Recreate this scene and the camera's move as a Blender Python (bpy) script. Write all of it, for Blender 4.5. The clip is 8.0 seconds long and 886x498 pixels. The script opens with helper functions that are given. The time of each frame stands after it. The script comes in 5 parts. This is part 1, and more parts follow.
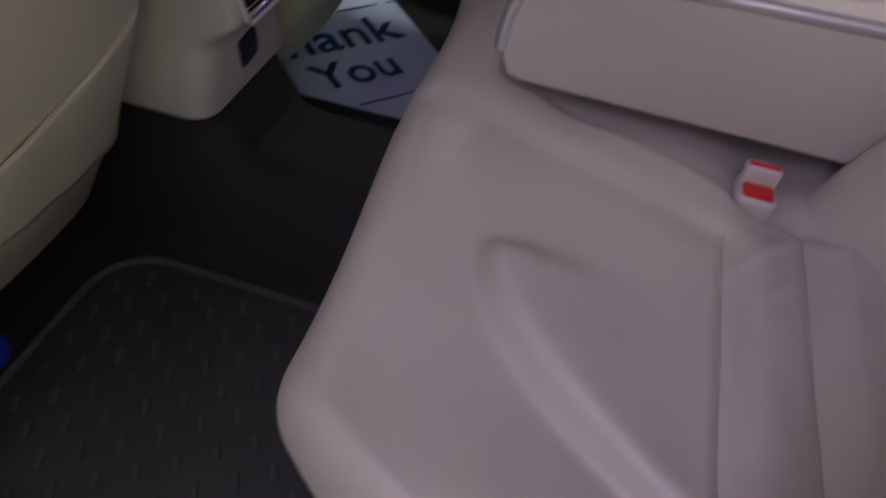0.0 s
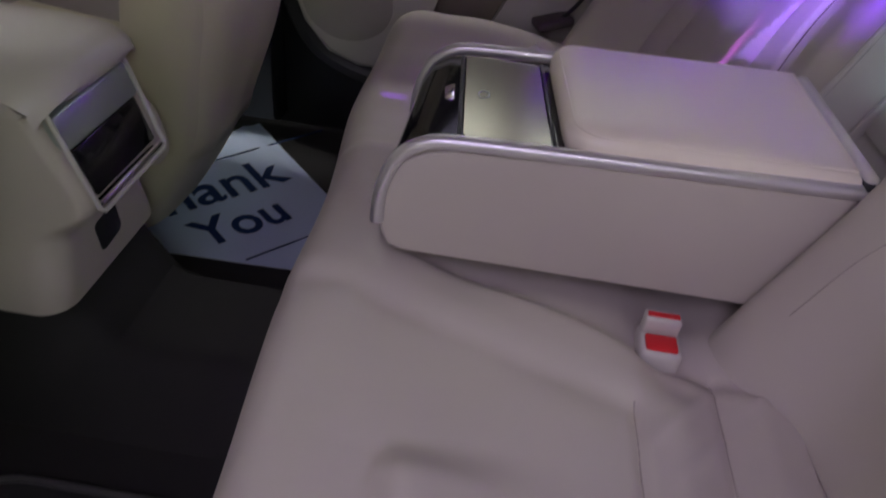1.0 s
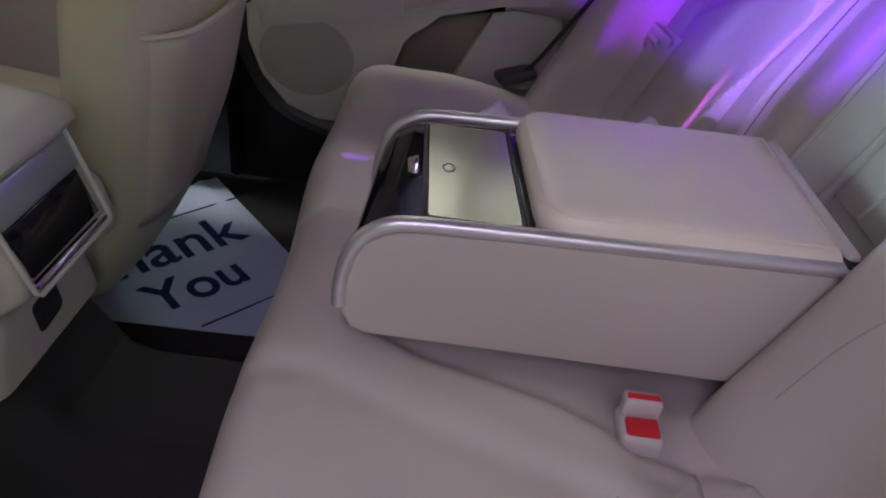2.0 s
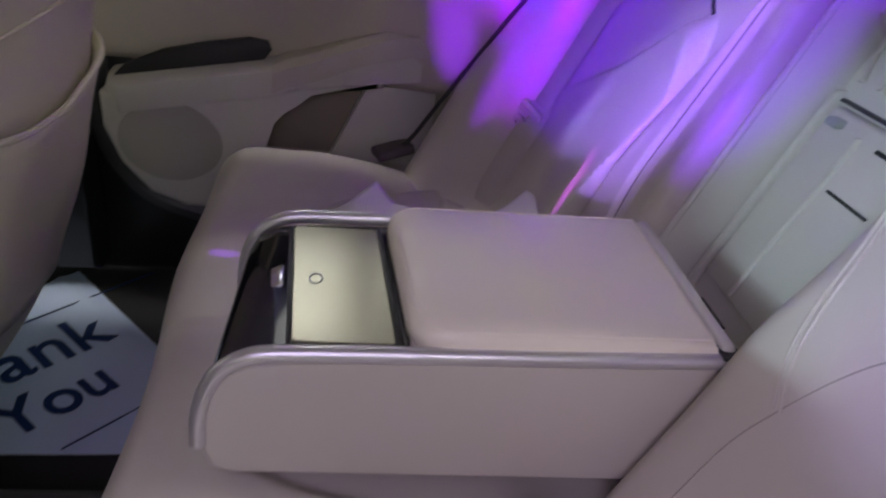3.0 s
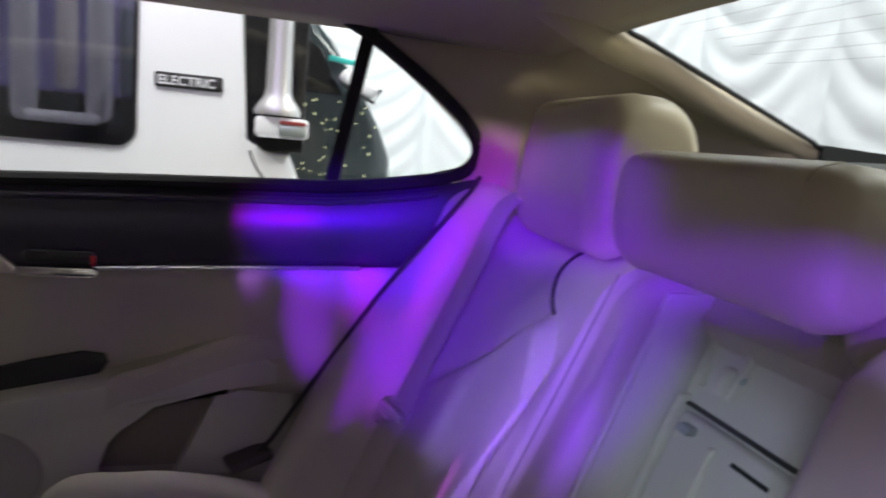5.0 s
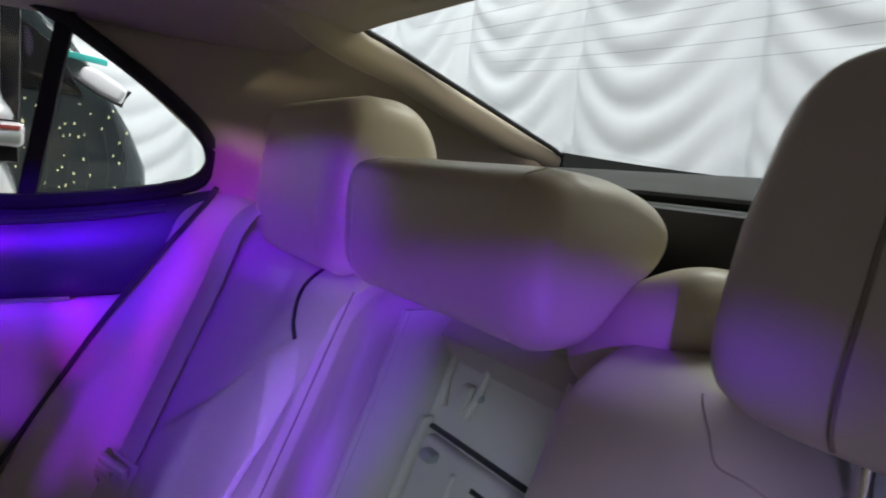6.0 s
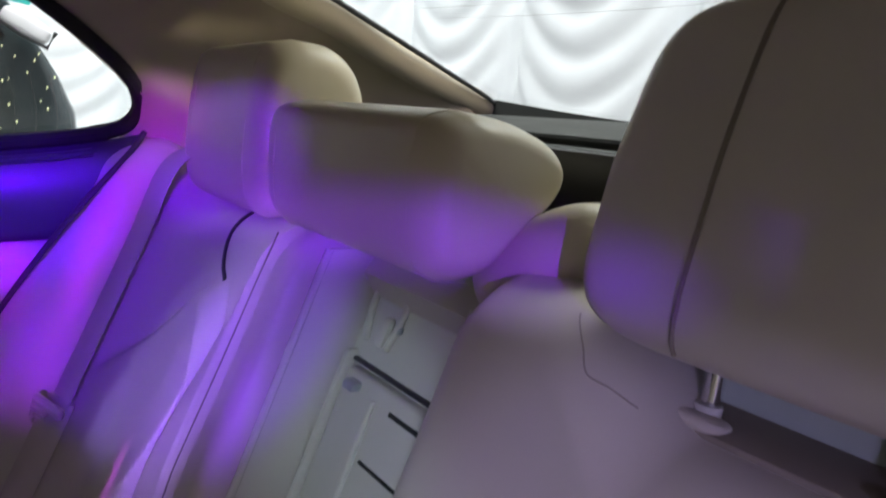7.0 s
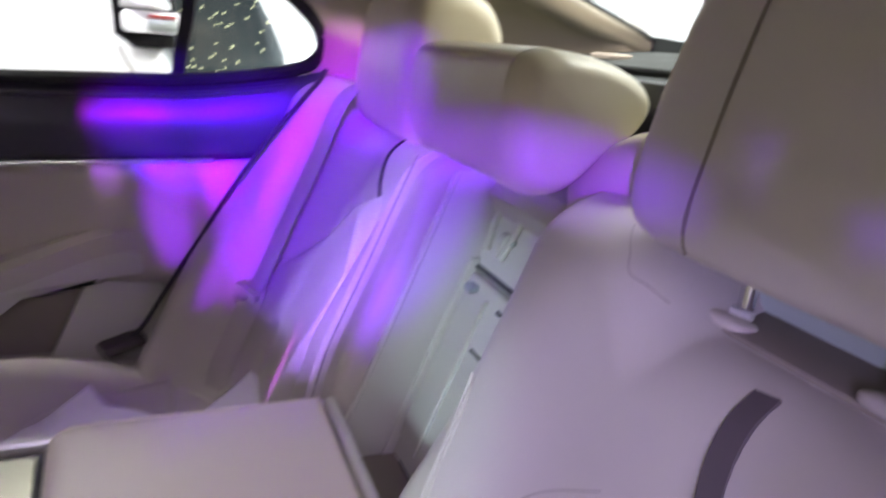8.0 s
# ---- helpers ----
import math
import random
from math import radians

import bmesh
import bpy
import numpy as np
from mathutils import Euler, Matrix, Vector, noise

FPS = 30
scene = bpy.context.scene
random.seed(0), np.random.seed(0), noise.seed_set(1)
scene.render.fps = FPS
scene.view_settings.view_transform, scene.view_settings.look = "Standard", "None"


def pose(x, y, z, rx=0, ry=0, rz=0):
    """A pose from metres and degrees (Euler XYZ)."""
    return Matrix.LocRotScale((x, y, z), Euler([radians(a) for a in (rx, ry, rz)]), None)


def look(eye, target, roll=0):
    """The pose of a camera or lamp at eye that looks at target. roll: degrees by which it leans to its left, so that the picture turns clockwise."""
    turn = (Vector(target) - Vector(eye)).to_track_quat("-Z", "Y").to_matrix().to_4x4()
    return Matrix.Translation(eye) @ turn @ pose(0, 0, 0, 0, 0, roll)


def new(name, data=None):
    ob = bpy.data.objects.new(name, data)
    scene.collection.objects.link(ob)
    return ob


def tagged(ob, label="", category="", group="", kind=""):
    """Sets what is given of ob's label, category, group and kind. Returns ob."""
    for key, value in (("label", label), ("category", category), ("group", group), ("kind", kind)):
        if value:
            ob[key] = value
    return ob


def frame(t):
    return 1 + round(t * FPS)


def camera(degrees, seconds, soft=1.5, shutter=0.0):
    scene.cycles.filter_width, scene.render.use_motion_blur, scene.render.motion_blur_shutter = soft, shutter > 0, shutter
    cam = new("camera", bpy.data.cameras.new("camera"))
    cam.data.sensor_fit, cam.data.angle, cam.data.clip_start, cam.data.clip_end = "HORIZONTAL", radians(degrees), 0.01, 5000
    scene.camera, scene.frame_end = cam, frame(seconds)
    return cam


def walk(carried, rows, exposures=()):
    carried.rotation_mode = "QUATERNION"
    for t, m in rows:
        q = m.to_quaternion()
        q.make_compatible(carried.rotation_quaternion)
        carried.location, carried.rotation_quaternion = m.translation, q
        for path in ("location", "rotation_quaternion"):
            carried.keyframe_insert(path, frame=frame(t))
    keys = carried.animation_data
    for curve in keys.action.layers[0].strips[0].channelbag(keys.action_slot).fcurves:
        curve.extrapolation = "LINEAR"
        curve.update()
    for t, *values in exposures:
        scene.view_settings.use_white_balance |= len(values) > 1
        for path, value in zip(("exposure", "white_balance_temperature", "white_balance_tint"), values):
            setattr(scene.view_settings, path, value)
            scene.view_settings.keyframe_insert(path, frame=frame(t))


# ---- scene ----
cam = camera(66.3, 8.0, soft=1.8, shutter=0.5)
PATH = [
    (0, (0.143, -0.793, 0.815), (-0.129, 0.543, -0.649), 7.8),
    (0.2, (0.141, -0.762, 0.822), (-0.068, 0.629, -0.589), 7.9),
    (0.5, (0.15, -0.72, 0.822), (0.014, 0.754, -0.523), 7.5),
    (1, (0.147, -0.683, 0.841), (0.048, 0.886, -0.395), 6.6),
    (1.2, (0.143, -0.669, 0.846), (0.067, 0.926, -0.358), 6.7),
    (2.3, (0.137, -0.603, 0.859), (0.135, 1.055, -0.26), 7.1),
    (2.5, (0.136, -0.589, 0.863), (0.156, 1.092, -0.221), 7.1),
    (3, (0.164, -0.553, 0.887), (0.422, 1.157, -0.117), 7.7),
    (3.5, (0.187, -0.526, 0.922), (0.517, 1.246, 0.054), 5.4),
    (3.8, (0.213, -0.506, 0.962), (0.484, 1.363, 0.3), 2.4),
    (4, (0.207, -0.504, 0.966), (0.49, 1.411, 0.462), 3.1),
    (4.2, (0.193, -0.498, 0.98), (0.489, 1.43, 0.541), 3.4),
    (5.3, (0.255, -0.45, 0.95), (1.015, 1.381, 0.686), 6.0),
    (5.5, (0.285, -0.431, 0.955), (1.22, 1.319, 0.701), 6.3),
    (6, (0.309, -0.43, 0.959), (1.396, 1.233, 0.73), 5.2),
    (6.3, (0.329, -0.437, 0.966), (1.492, 1.172, 0.729), 4.9),
    (6.5, (0.321, -0.442, 0.973), (1.547, 1.12, 0.733), 4.7),
    (7, (0.315, -0.475, 0.956), (1.52, 1.081, 0.598), 5.6),
    (7.3, (0.31, -0.507, 0.958), (1.421, 1.096, 0.515), 5.6),
    (7.5, (0.329, -0.531, 0.952), (1.342, 1.133, 0.496), 4.9),
    (7.8, (0.331, -0.572, 0.958), (1.197, 1.162, 0.465), 4.9),
    (8, (0.326, -0.6, 0.961), (1.055, 1.173, 0.389), 5.3),
]
walk(cam, [(t, look(eye, target, roll)) for t, eye, target, roll in PATH],
     exposures=[(0.0, 0.25), (1.0, 0.35), (2.4, 0.48), (3.0, 0.5), (3.5, 0.6), (3.9, 0.78), (4.2, 0.68), (5.3, -0.5), (6.6, -0.62), (7.0, -0.22), (7.3, 0.35), (7.5, 0.52), (8.0, 0.8)])

# ---- light ----
world = bpy.data.worlds.new("hall_light")
scene.world = world
world.use_nodes = True
wn = world.node_tree.nodes["Background"]
wn.inputs[0].default_value = (0.98, 0.97, 0.96, 1)
wn.inputs[1].default_value = 0.24


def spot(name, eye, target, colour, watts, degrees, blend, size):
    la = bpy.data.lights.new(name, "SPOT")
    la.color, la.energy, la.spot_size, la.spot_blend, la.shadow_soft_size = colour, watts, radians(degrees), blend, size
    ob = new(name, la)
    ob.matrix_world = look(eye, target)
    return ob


def beam(eye, target, colour, watts, wide, tall, blend=0.3, roll=0.0, size=0.02):
    """A stage lamp behind a slit: wide and tall are the angles of its oval beam."""
    ob = spot("stage_light", eye, target, colour, 1.25 * watts, 6.0, blend, size)
    ob.matrix_world = look(eye, target, roll) @ Matrix.Diagonal((*[math.tan(radians(a) / 2) / math.tan(radians(3.0)) for a in (wide, tall)], 1, 1))
    return ob


# violet, magenta and pale beams from the stage beyond the open door
STAGE = (-1.50, -3.75, 1.45)
# one deep violet wash over the far seat
beam(STAGE, (0.51, 0.46, 0.74), (0.14, 0.0, 1.0), 640, 5.2, 6.0, 0.45)
# on the far door: the wash over its inlay and the fingers below
beam(STAGE, (0.385, 0.62, 0.795), (0.10, 0.0, 1.0), 1400, 4.4, 2.9, 0.3)
beam(STAGE, (0.245, 0.64, 0.812), (0.55, 0.0, 1.0), 320, 2.6, 1.8, 0.9)
beam(STAGE, (0.315, 0.645, 0.650), (0.24, 0.0, 1.0), 800, 1.0, 2.9, 0.4)
beam(STAGE, (0.217, 0.645, 0.715), (0.40, 0.10, 1.0), 520, 0.55, 1.0, 0.6)
beam(STAGE, (0.40, 0.622, 0.690), (0.52, 0.0, 1.0), 700, 0.9, 2.2, 0.6)
# on the wing of the far backrest
beam(STAGE, (0.515, 0.535, 0.785), (0.45, 0.01, 1.0), 900, 0.85, 3.9, 0.7, -24)
beam(STAGE, (0.40, 0.556, 0.585), (0.28, 0.0, 1.0), 800, 0.55, 2.9, 0.6, -22)
beam(STAGE, (0.44, 0.515, 0.61), (0.34, 0.0, 1.0), 800, 0.55, 3.0, 0.6, -20)
beam((-0.75, -3.90, 1.30), (0.60, 0.575, 0.93), (0.48, 0.02, 1.0), 800, 1.7, 1.6, 0.9)
# on the insert, the inner wing and the panel beside the hatch
beam((-2.30, -3.75, 1.70), (0.540, 0.300, 0.680), (0.42, 0.34, 1.0), 520, 1.05, 4.6, 0.3, -34)
beam((-2.20, -3.75, 1.70), (0.525, 0.194, 0.675), (0.34, 0.18, 1.0), 800, 0.85, 4.8, 0.25, -27)
beam(STAGE, (0.59, 0.115, 0.75), (0.19, 0.03, 1.0), 460, 1.5, 3.9, 0.6, -20)
beam((-0.40, -3.75, 2.40), (0.498, 0.206, 0.590), (0.34, 0.18, 1.0), 900, 0.34, 2.0, 0.4, -20)
beam((-0.40, -3.75, 2.40), (0.546, 0.138, 0.650), (0.22, 0.03, 1.0), 900, 0.34, 1.8, 0.4, -20)
beam((-3.30, -3.55, 1.70), (0.65, 0.04, 0.62), (0.58, 0.78, 0.92), 300, 2.6, 3.8, 0.5, size=0.04)
# on the headrests
beam((-2.20, -3.75, 1.40), (0.605, 0.360, 0.885), (0.17, 0.0, 1.0), 900, 3.6, 2.2, 0.25)
beam((-1.90, -3.75, 1.34), (0.59, -0.03, 0.864), (0.20, 0.02, 1.0), 780, 4.4, 0.95, 0.1)
beam((-1.90, -3.75, 1.34), (0.61, -0.410, 0.925), (0.20, 0.03, 1.0), 360, 1.4, 1.0, 0.7)
# on the near backrest
beam((-2.00, -3.20, 1.60), (0.59, -0.335, 0.690), (0.52, 0.45, 1.0), 185, 5.6, 5.8, 0.5, -15, 0.04)
# two thin sparks
beam((-0.40, -2.60, 2.20), (-0.022, 0.284, 0.368), (0.30, 0.06, 1.0), 480, 0.85, 0.20, 0.5, size=0.003)
beam((-0.40, -2.60, 2.20), (0.466, 0.296, 0.515), (0.62, 0.10, 1.0), 1200, 0.10, 2.3, 0.6, -22, 0.004)


def hall_fill(eye, target, size, watts, colour):
    la = bpy.data.lights.new("hall_fill", "AREA")
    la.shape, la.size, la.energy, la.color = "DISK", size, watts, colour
    ob = new("hall_fill", la)
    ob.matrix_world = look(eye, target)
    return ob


# unseen lamps added under the hall roof: over the curtain and over the parked cars
hall_fill((2.35, 1.0, 4.3), (2.85, 1.2, 0.9), 1.2, 25, (0.88, 0.97, 1.0))
hall_fill((-0.6, 0.2, 4.6), (-0.2, 1.5, 0.9), 1.6, 350, (1.0, 0.98, 0.95))
hall_fill((0.9, 2.8, 4.4), (0.8, 5.2, 2.6), 1.4, 200, (1.0, 1.0, 0.97))
# unseen fill lamps added to brighten the cabin from the doorway and the rear
hall_fill((-0.55, -3.0, 2.95), (0.3, -0.1, 0.6), 1.6, 12.5, (0.74, 0.61, 1.0))
hall_fill((2.3, 0.12, 3.25), (0.33, 0.0, 0.55), 1.0, 46, (0.97, 1.0, 0.94))
# unseen fill spots added to brighten the lid, rear pillar, front seat and console
spot("fill_spot", (0.2, -1.9, 1.98), (0.34, 0.08, 0.54), (0.98, 0.94, 0.96), 28, 8.5, 0.7, 0.1)
spot("fill_spot", (2.3, -1.4, 2.4), (0.86, 0.52, 1.08), (1.0, 0.90, 0.60), 150, 17.0, 0.8, 0.2)
spot("fill_spot", (1.2, -2.8, 1.75), (-0.20, 0.33, 0.78), (1.0, 0.98, 0.84), 45, 8.0, 0.8, 0.2)
spot("fill_spot", (1.2, -2.8, 2.15), (-0.36, 0.0, 0.44), (0.82, 1.0, 0.95), 32, 12.0, 0.7, 0.25)
# unseen fill lamp added over the near cushion
hall_fill((-0.4, -1.9, 2.45), (0.2, -0.3, 0.4), 2.2, 15.8, (0.73, 0.57, 1.0))

# ---- materials ----


def material(name, colour, rough=0.5, metal=0.0, vary=0.12, scale=9.0, grain=400.0, bump=0.15, depth=0.001, coat=0.0, sheen=0.0, stretch=(1, 1, 1)):
    m = bpy.data.materials.new(name)
    m.use_nodes = True
    nt = m.node_tree
    b = nt.nodes["Principled BSDF"]
    b.inputs["Roughness"].default_value = rough
    b.inputs["Metallic"].default_value = metal
    b.inputs["Coat Weight"].default_value = coat
    b.inputs["Sheen Weight"].default_value = sheen
    tc = nt.nodes.new("ShaderNodeTexCoord")
    mp = nt.nodes.new("ShaderNodeMapping")
    mp.inputs["Scale"].default_value = stretch
    nt.links.new(tc.outputs["Object"], mp.inputs["Vector"])
    big = nt.nodes.new("ShaderNodeTexNoise")
    big.inputs["Scale"].default_value = scale
    big.inputs["Detail"].default_value = 5
    fine = nt.nodes.new("ShaderNodeTexNoise")
    fine.inputs["Scale"].default_value = grain
    fine.inputs["Detail"].default_value = 3
    for n in (big, fine):
        nt.links.new(mp.outputs[0], n.inputs["Vector"])
    mix = nt.nodes.new("ShaderNodeMix")
    mix.data_type = "RGBA"
    mix.inputs[6].default_value = (*[c * (1 - vary) for c in colour], 1)
    mix.inputs[7].default_value = (*[min(1, c * (1 + vary)) for c in colour], 1)
    blend = nt.nodes.new("ShaderNodeMath")
    blend.operation = "MULTIPLY_ADD"
    blend.inputs[1].default_value = 0.3
    nt.links.new(fine.outputs[0], blend.inputs[0])
    scale_big = nt.nodes.new("ShaderNodeMath")
    scale_big.operation = "MULTIPLY"
    scale_big.inputs[1].default_value = 0.7
    nt.links.new(big.outputs[0], scale_big.inputs[0])
    nt.links.new(scale_big.outputs[0], blend.inputs[2])
    nt.links.new(blend.outputs[0], mix.inputs[0])
    nt.links.new(mix.outputs[2], b.inputs["Base Color"])
    if bump:
        bp = nt.nodes.new("ShaderNodeBump")
        bp.inputs["Strength"].default_value = bump
        bp.inputs["Distance"].default_value = depth
        nt.links.new(blend.outputs[0], bp.inputs["Height"])
        nt.links.new(bp.outputs[0], b.inputs["Normal"])
    rr = nt.nodes.new("ShaderNodeMapRange")
    rr.inputs[3].default_value, rr.inputs[4].default_value = max(0.02, rough * 0.85), min(1, rough * 1.15)
    nt.links.new(big.outputs[0], rr.inputs[0])
    nt.links.new(rr.outputs[0], b.inputs["Roughness"])
    return m


def glass_material(name, tint=(0.96, 0.98, 0.98), rough=0.02, least=0.04):
    m = bpy.data.materials.new(name)
    m.use_nodes = True
    nt = m.node_tree
    nt.nodes.remove(nt.nodes["Principled BSDF"])
    out = nt.nodes["Material Output"]
    tr, gl, mx, lw, power, reach = (nt.nodes.new("ShaderNode" + k) for k in ("BsdfTransparent", "BsdfGlossy", "MixShader", "LayerWeight", "Math", "Math"))
    tr.inputs[0].default_value = (*tint, 1)
    gl.inputs[1].default_value = rough
    lw.inputs[0].default_value = 0.5
    power.operation, power.inputs[1].default_value = "POWER", 5.0
    reach.operation, reach.inputs[1].default_value, reach.inputs[2].default_value = "MULTIPLY_ADD", 0.6, least
    nt.links.new(lw.outputs["Facing"], power.inputs[0])
    nt.links.new(power.outputs[0], reach.inputs[0])
    nt.links.new(reach.outputs[0], mx.inputs[0])
    nt.links.new(tr.outputs[0], mx.inputs[1])
    nt.links.new(gl.outputs[0], mx.inputs[2])
    nt.links.new(mx.outputs[0], out.inputs[0])
    return m


LEATHER = material("beige_leather", (0.560, 0.520, 0.455), 0.38, vary=0.07, scale=5, grain=900, bump=0.25, depth=0.0006)
# lid colour raised above the beige leather to carry its sheen
LEATHER_LID = material("glossy_lightened_leather", (0.80, 0.74, 0.62), 0.30, vary=0.07, scale=5, grain=900, bump=0.1, depth=0.0003)
LEATHER_WARM = material("cream_leather", (0.60, 0.545, 0.40), 0.40, vary=0.07, scale=5, grain=900, bump=0.25, depth=0.0006)
CLOTH = material("beige_headliner_cloth", (0.42, 0.37, 0.28), 0.9, vary=0.08, scale=12, grain=1500, bump=0.3, depth=0.0006, sheen=0.2)
PLASTIC = material("beige_grained_plastic", (0.55, 0.50, 0.43), 0.5, vary=0.05, scale=7, grain=1600, bump=0.3, depth=0.0004)
PLASTIC_LIGHT = material("pale_cream_plastic", (0.62, 0.60, 0.54), 0.42, vary=0.05, scale=7, grain=1600, bump=0.2, depth=0.0004)
INLAY = material("dark_navy_door_inlay", (0.055, 0.05, 0.075), 0.35, vary=0.2, scale=16, grain=1200, bump=0.25, depth=0.0005)
CARPET = material("black_carpet", (0.030, 0.0292, 0.029), 0.95, vary=0.35, scale=20, grain=900, bump=0.7, depth=0.003)
RUBBER = material("black_rubber", (0.052, 0.052, 0.054), 0.42, vary=0.25, scale=12, grain=500, bump=0.2, depth=0.0006)
GREY_RUBBER = material("lighter_grey_rubber", (0.075, 0.075, 0.078), 0.5, vary=0.3, scale=25, grain=500, bump=0.2, depth=0.0006)
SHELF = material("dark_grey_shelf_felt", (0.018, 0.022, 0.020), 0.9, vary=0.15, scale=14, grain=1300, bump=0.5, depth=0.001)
BLACK_TRIM = material("black_trim_plastic", (0.02, 0.02, 0.022), 0.45, vary=0.2, scale=14, grain=900, bump=0.15, depth=0.0004)
SEAL = material("dark_rubber_seal", (0.045, 0.043, 0.045), 0.7, vary=0.15, bump=0.1)
GLOSS = material("glossy_black_panel", (0.010, 0.010, 0.012), 0.08, vary=0.1, bump=0.0)
# pale olive base carries the headliner's reflection
MIRROR = material("display_with_painted_reflection", (0.46, 0.45, 0.33), 0.20, 0.6, vary=0.03, bump=0.0)
CHROME = material("polished_chrome", (0.86, 0.86, 0.88), 0.08, 1.0, vary=0.03, bump=0.0)
SATIN = material("satin_silver_trim", (0.72, 0.71, 0.72), 0.34, 0.75, vary=0.05, scale=20, grain=700, bump=0.05, depth=0.0003)
SILVER_PAINT = material("greyish_green_silver_trim", (0.42, 0.47, 0.45), 0.3, 0.6, vary=0.06, bump=0.05, depth=0.0003)
# blue light falling on the mat is put into this paper's colour
PAPER = material("paper_in_blue_light", (0.60, 0.70, 0.90), 0.75, vary=0.05, scale=11, grain=600, bump=0.25, depth=0.001)
SHEET = material("plain_white_paper", (0.84, 0.82, 0.82), 0.75, vary=0.05, scale=11, grain=600, bump=0.25, depth=0.001)
INK = material("navy_blue_ink", (0.010, 0.035, 0.14), 0.6, vary=0.15, scale=15, grain=300, bump=0.0)
WEB = material("beige_seat_belt_webbing", (0.52, 0.47, 0.42), 0.7, vary=0.06, scale=30, grain=1800, bump=0.5, depth=0.0008, stretch=(1, 1, 0.3))
THREAD = material("dark_seam_thread", (0.24, 0.21, 0.17), 0.8, vary=0.1, bump=0.0)
SEAM = material("beige_seam_thread", (0.40, 0.36, 0.31), 0.7, vary=0.1, bump=0.0)
STRIP = material("brown_fabric_strip", (0.10, 0.082, 0.085), 0.7, vary=0.15, scale=30, grain=1500, bump=0.4, depth=0.0006)
RED = material("red_release_button", (0.72, 0.02, 0.03), 0.35, vary=0.08, bump=0.05, depth=0.0003)
WHITE_PAINT = material("white_car_paint", (0.82, 0.83, 0.85), 0.18, vary=0.02, scale=3, bump=0.0, coat=0.6)
DARK_PAINT = material("dark_green_grey_paint", (0.03, 0.045, 0.05), 0.15, vary=0.15, bump=0.0, coat=0.8)
CURTAIN = material("white_draped_voile", (0.70, 0.74, 0.765), 0.85, vary=0.03, scale=2, grain=120, bump=0.2, depth=0.002)
HALL = material("grey_hall_floor_tiles", (0.24, 0.235, 0.22), 0.35, vary=0.12, scale=2, grain=40, bump=0.05)
# flat colours standing for violet light inside the van
PAINTED_VIOLET = material("violet_painted_light", (0.42, 0.34, 0.72), 0.6, vary=0.25, scale=4, bump=0.0)
PAINTED_GREY_VIOLET = material("grey_violet_painted_light", (0.22, 0.19, 0.33), 0.6, vary=0.3, scale=6, bump=0.0)
TURQUOISE = material("turquoise_film", (0.05, 0.5, 0.45), 0.3, vary=0.1, bump=0.0)
GREY_GREEN = material("grey_green_plastic", (0.54, 0.61, 0.55), 0.5, vary=0.08, scale=9, grain=1400, bump=0.2, depth=0.0004)
# brown that carries shade in pocket, ledge and hinge, and the shelf highlight
PAINTED_BROWN = material("brown_light_and_shade", (0.30, 0.26, 0.21), 0.7, vary=0.12, scale=12, grain=1200, bump=0.3, depth=0.0006)
GRILLE = material("grey_speaker_cloth", (0.44, 0.42, 0.37), 0.8, vary=0.08, scale=14, grain=2200, bump=0.6, depth=0.0008)
MATTE = material("matte_black_rubber", (0.012, 0.012, 0.013), 0.85, vary=0.2, scale=14, grain=900, bump=0.2, depth=0.0005)
LAMP_RED = material("red_lamp_lens", (0.26, 0.05, 0.045), 0.12, vary=0.1, bump=0.0, coat=0.8)
BLUE = material("blue_plastic", (0.02, 0.06, 0.55), 0.4, vary=0.12, bump=0.1)
WINDOW = glass_material("window_glass")
TINTED = glass_material("tinted_glass", (0.52, 0.53, 0.62), 0.03, 0.07)

# ---- building helpers ----


def part(name, bm, mat, parent=None, label="", smooth=38):
    me = bpy.data.meshes.new(name)
    bmesh.ops.recalc_face_normals(bm, faces=bm.faces)
    bm.to_mesh(me)
    bm.free()
    me.materials.append(mat)
    if smooth:
        me.shade_smooth()
        me.set_sharp_from_angle(angle=radians(smooth))
    ob = new(name, me)
    if parent:
        ob.parent = parent
    if label:
        tagged(ob, label)
    return ob


def thing(name, place, label, category, group="", kind=""):
    ob = new(name)
    ob.location = place
    ob.empty_display_size = 0.05
    return tagged(ob, label, category, group, kind)


def under(ob, parent):
    """Parents a mesh that was made in world coordinates."""
    ob.parent = parent
    ob.matrix_parent_inverse = Matrix.Translation(parent.location).inverted() if parent.type == "EMPTY" else Matrix.Identity(4)
    return ob


def piece(name, bm, mat, parent, label="", smooth=38):
    return under(part(name, bm, mat, None, label, smooth), parent)


def smooth01(t):
    t = max(0.0, min(1.0, t))
    return t * t * (3 - 2 * t)


def loft(rings, caps=True, closed=True, bm=None):
    """A skin over rings of points, each of the same count."""
    bm = bm or bmesh.new()
    rows = [[bm.verts.new(p) for p in r] for r in rings]
    n = len(rings[0])
    for a, b in zip(rows, rows[1:]):
        for i in range(n if closed else n - 1):
            j = (i + 1) % n
            bm.faces.new((a[i], a[j], b[j], b[i]))
    if caps:
        bm.faces.new(rows[0])
        bm.faces.new(rows[-1][::-1])
    return bm


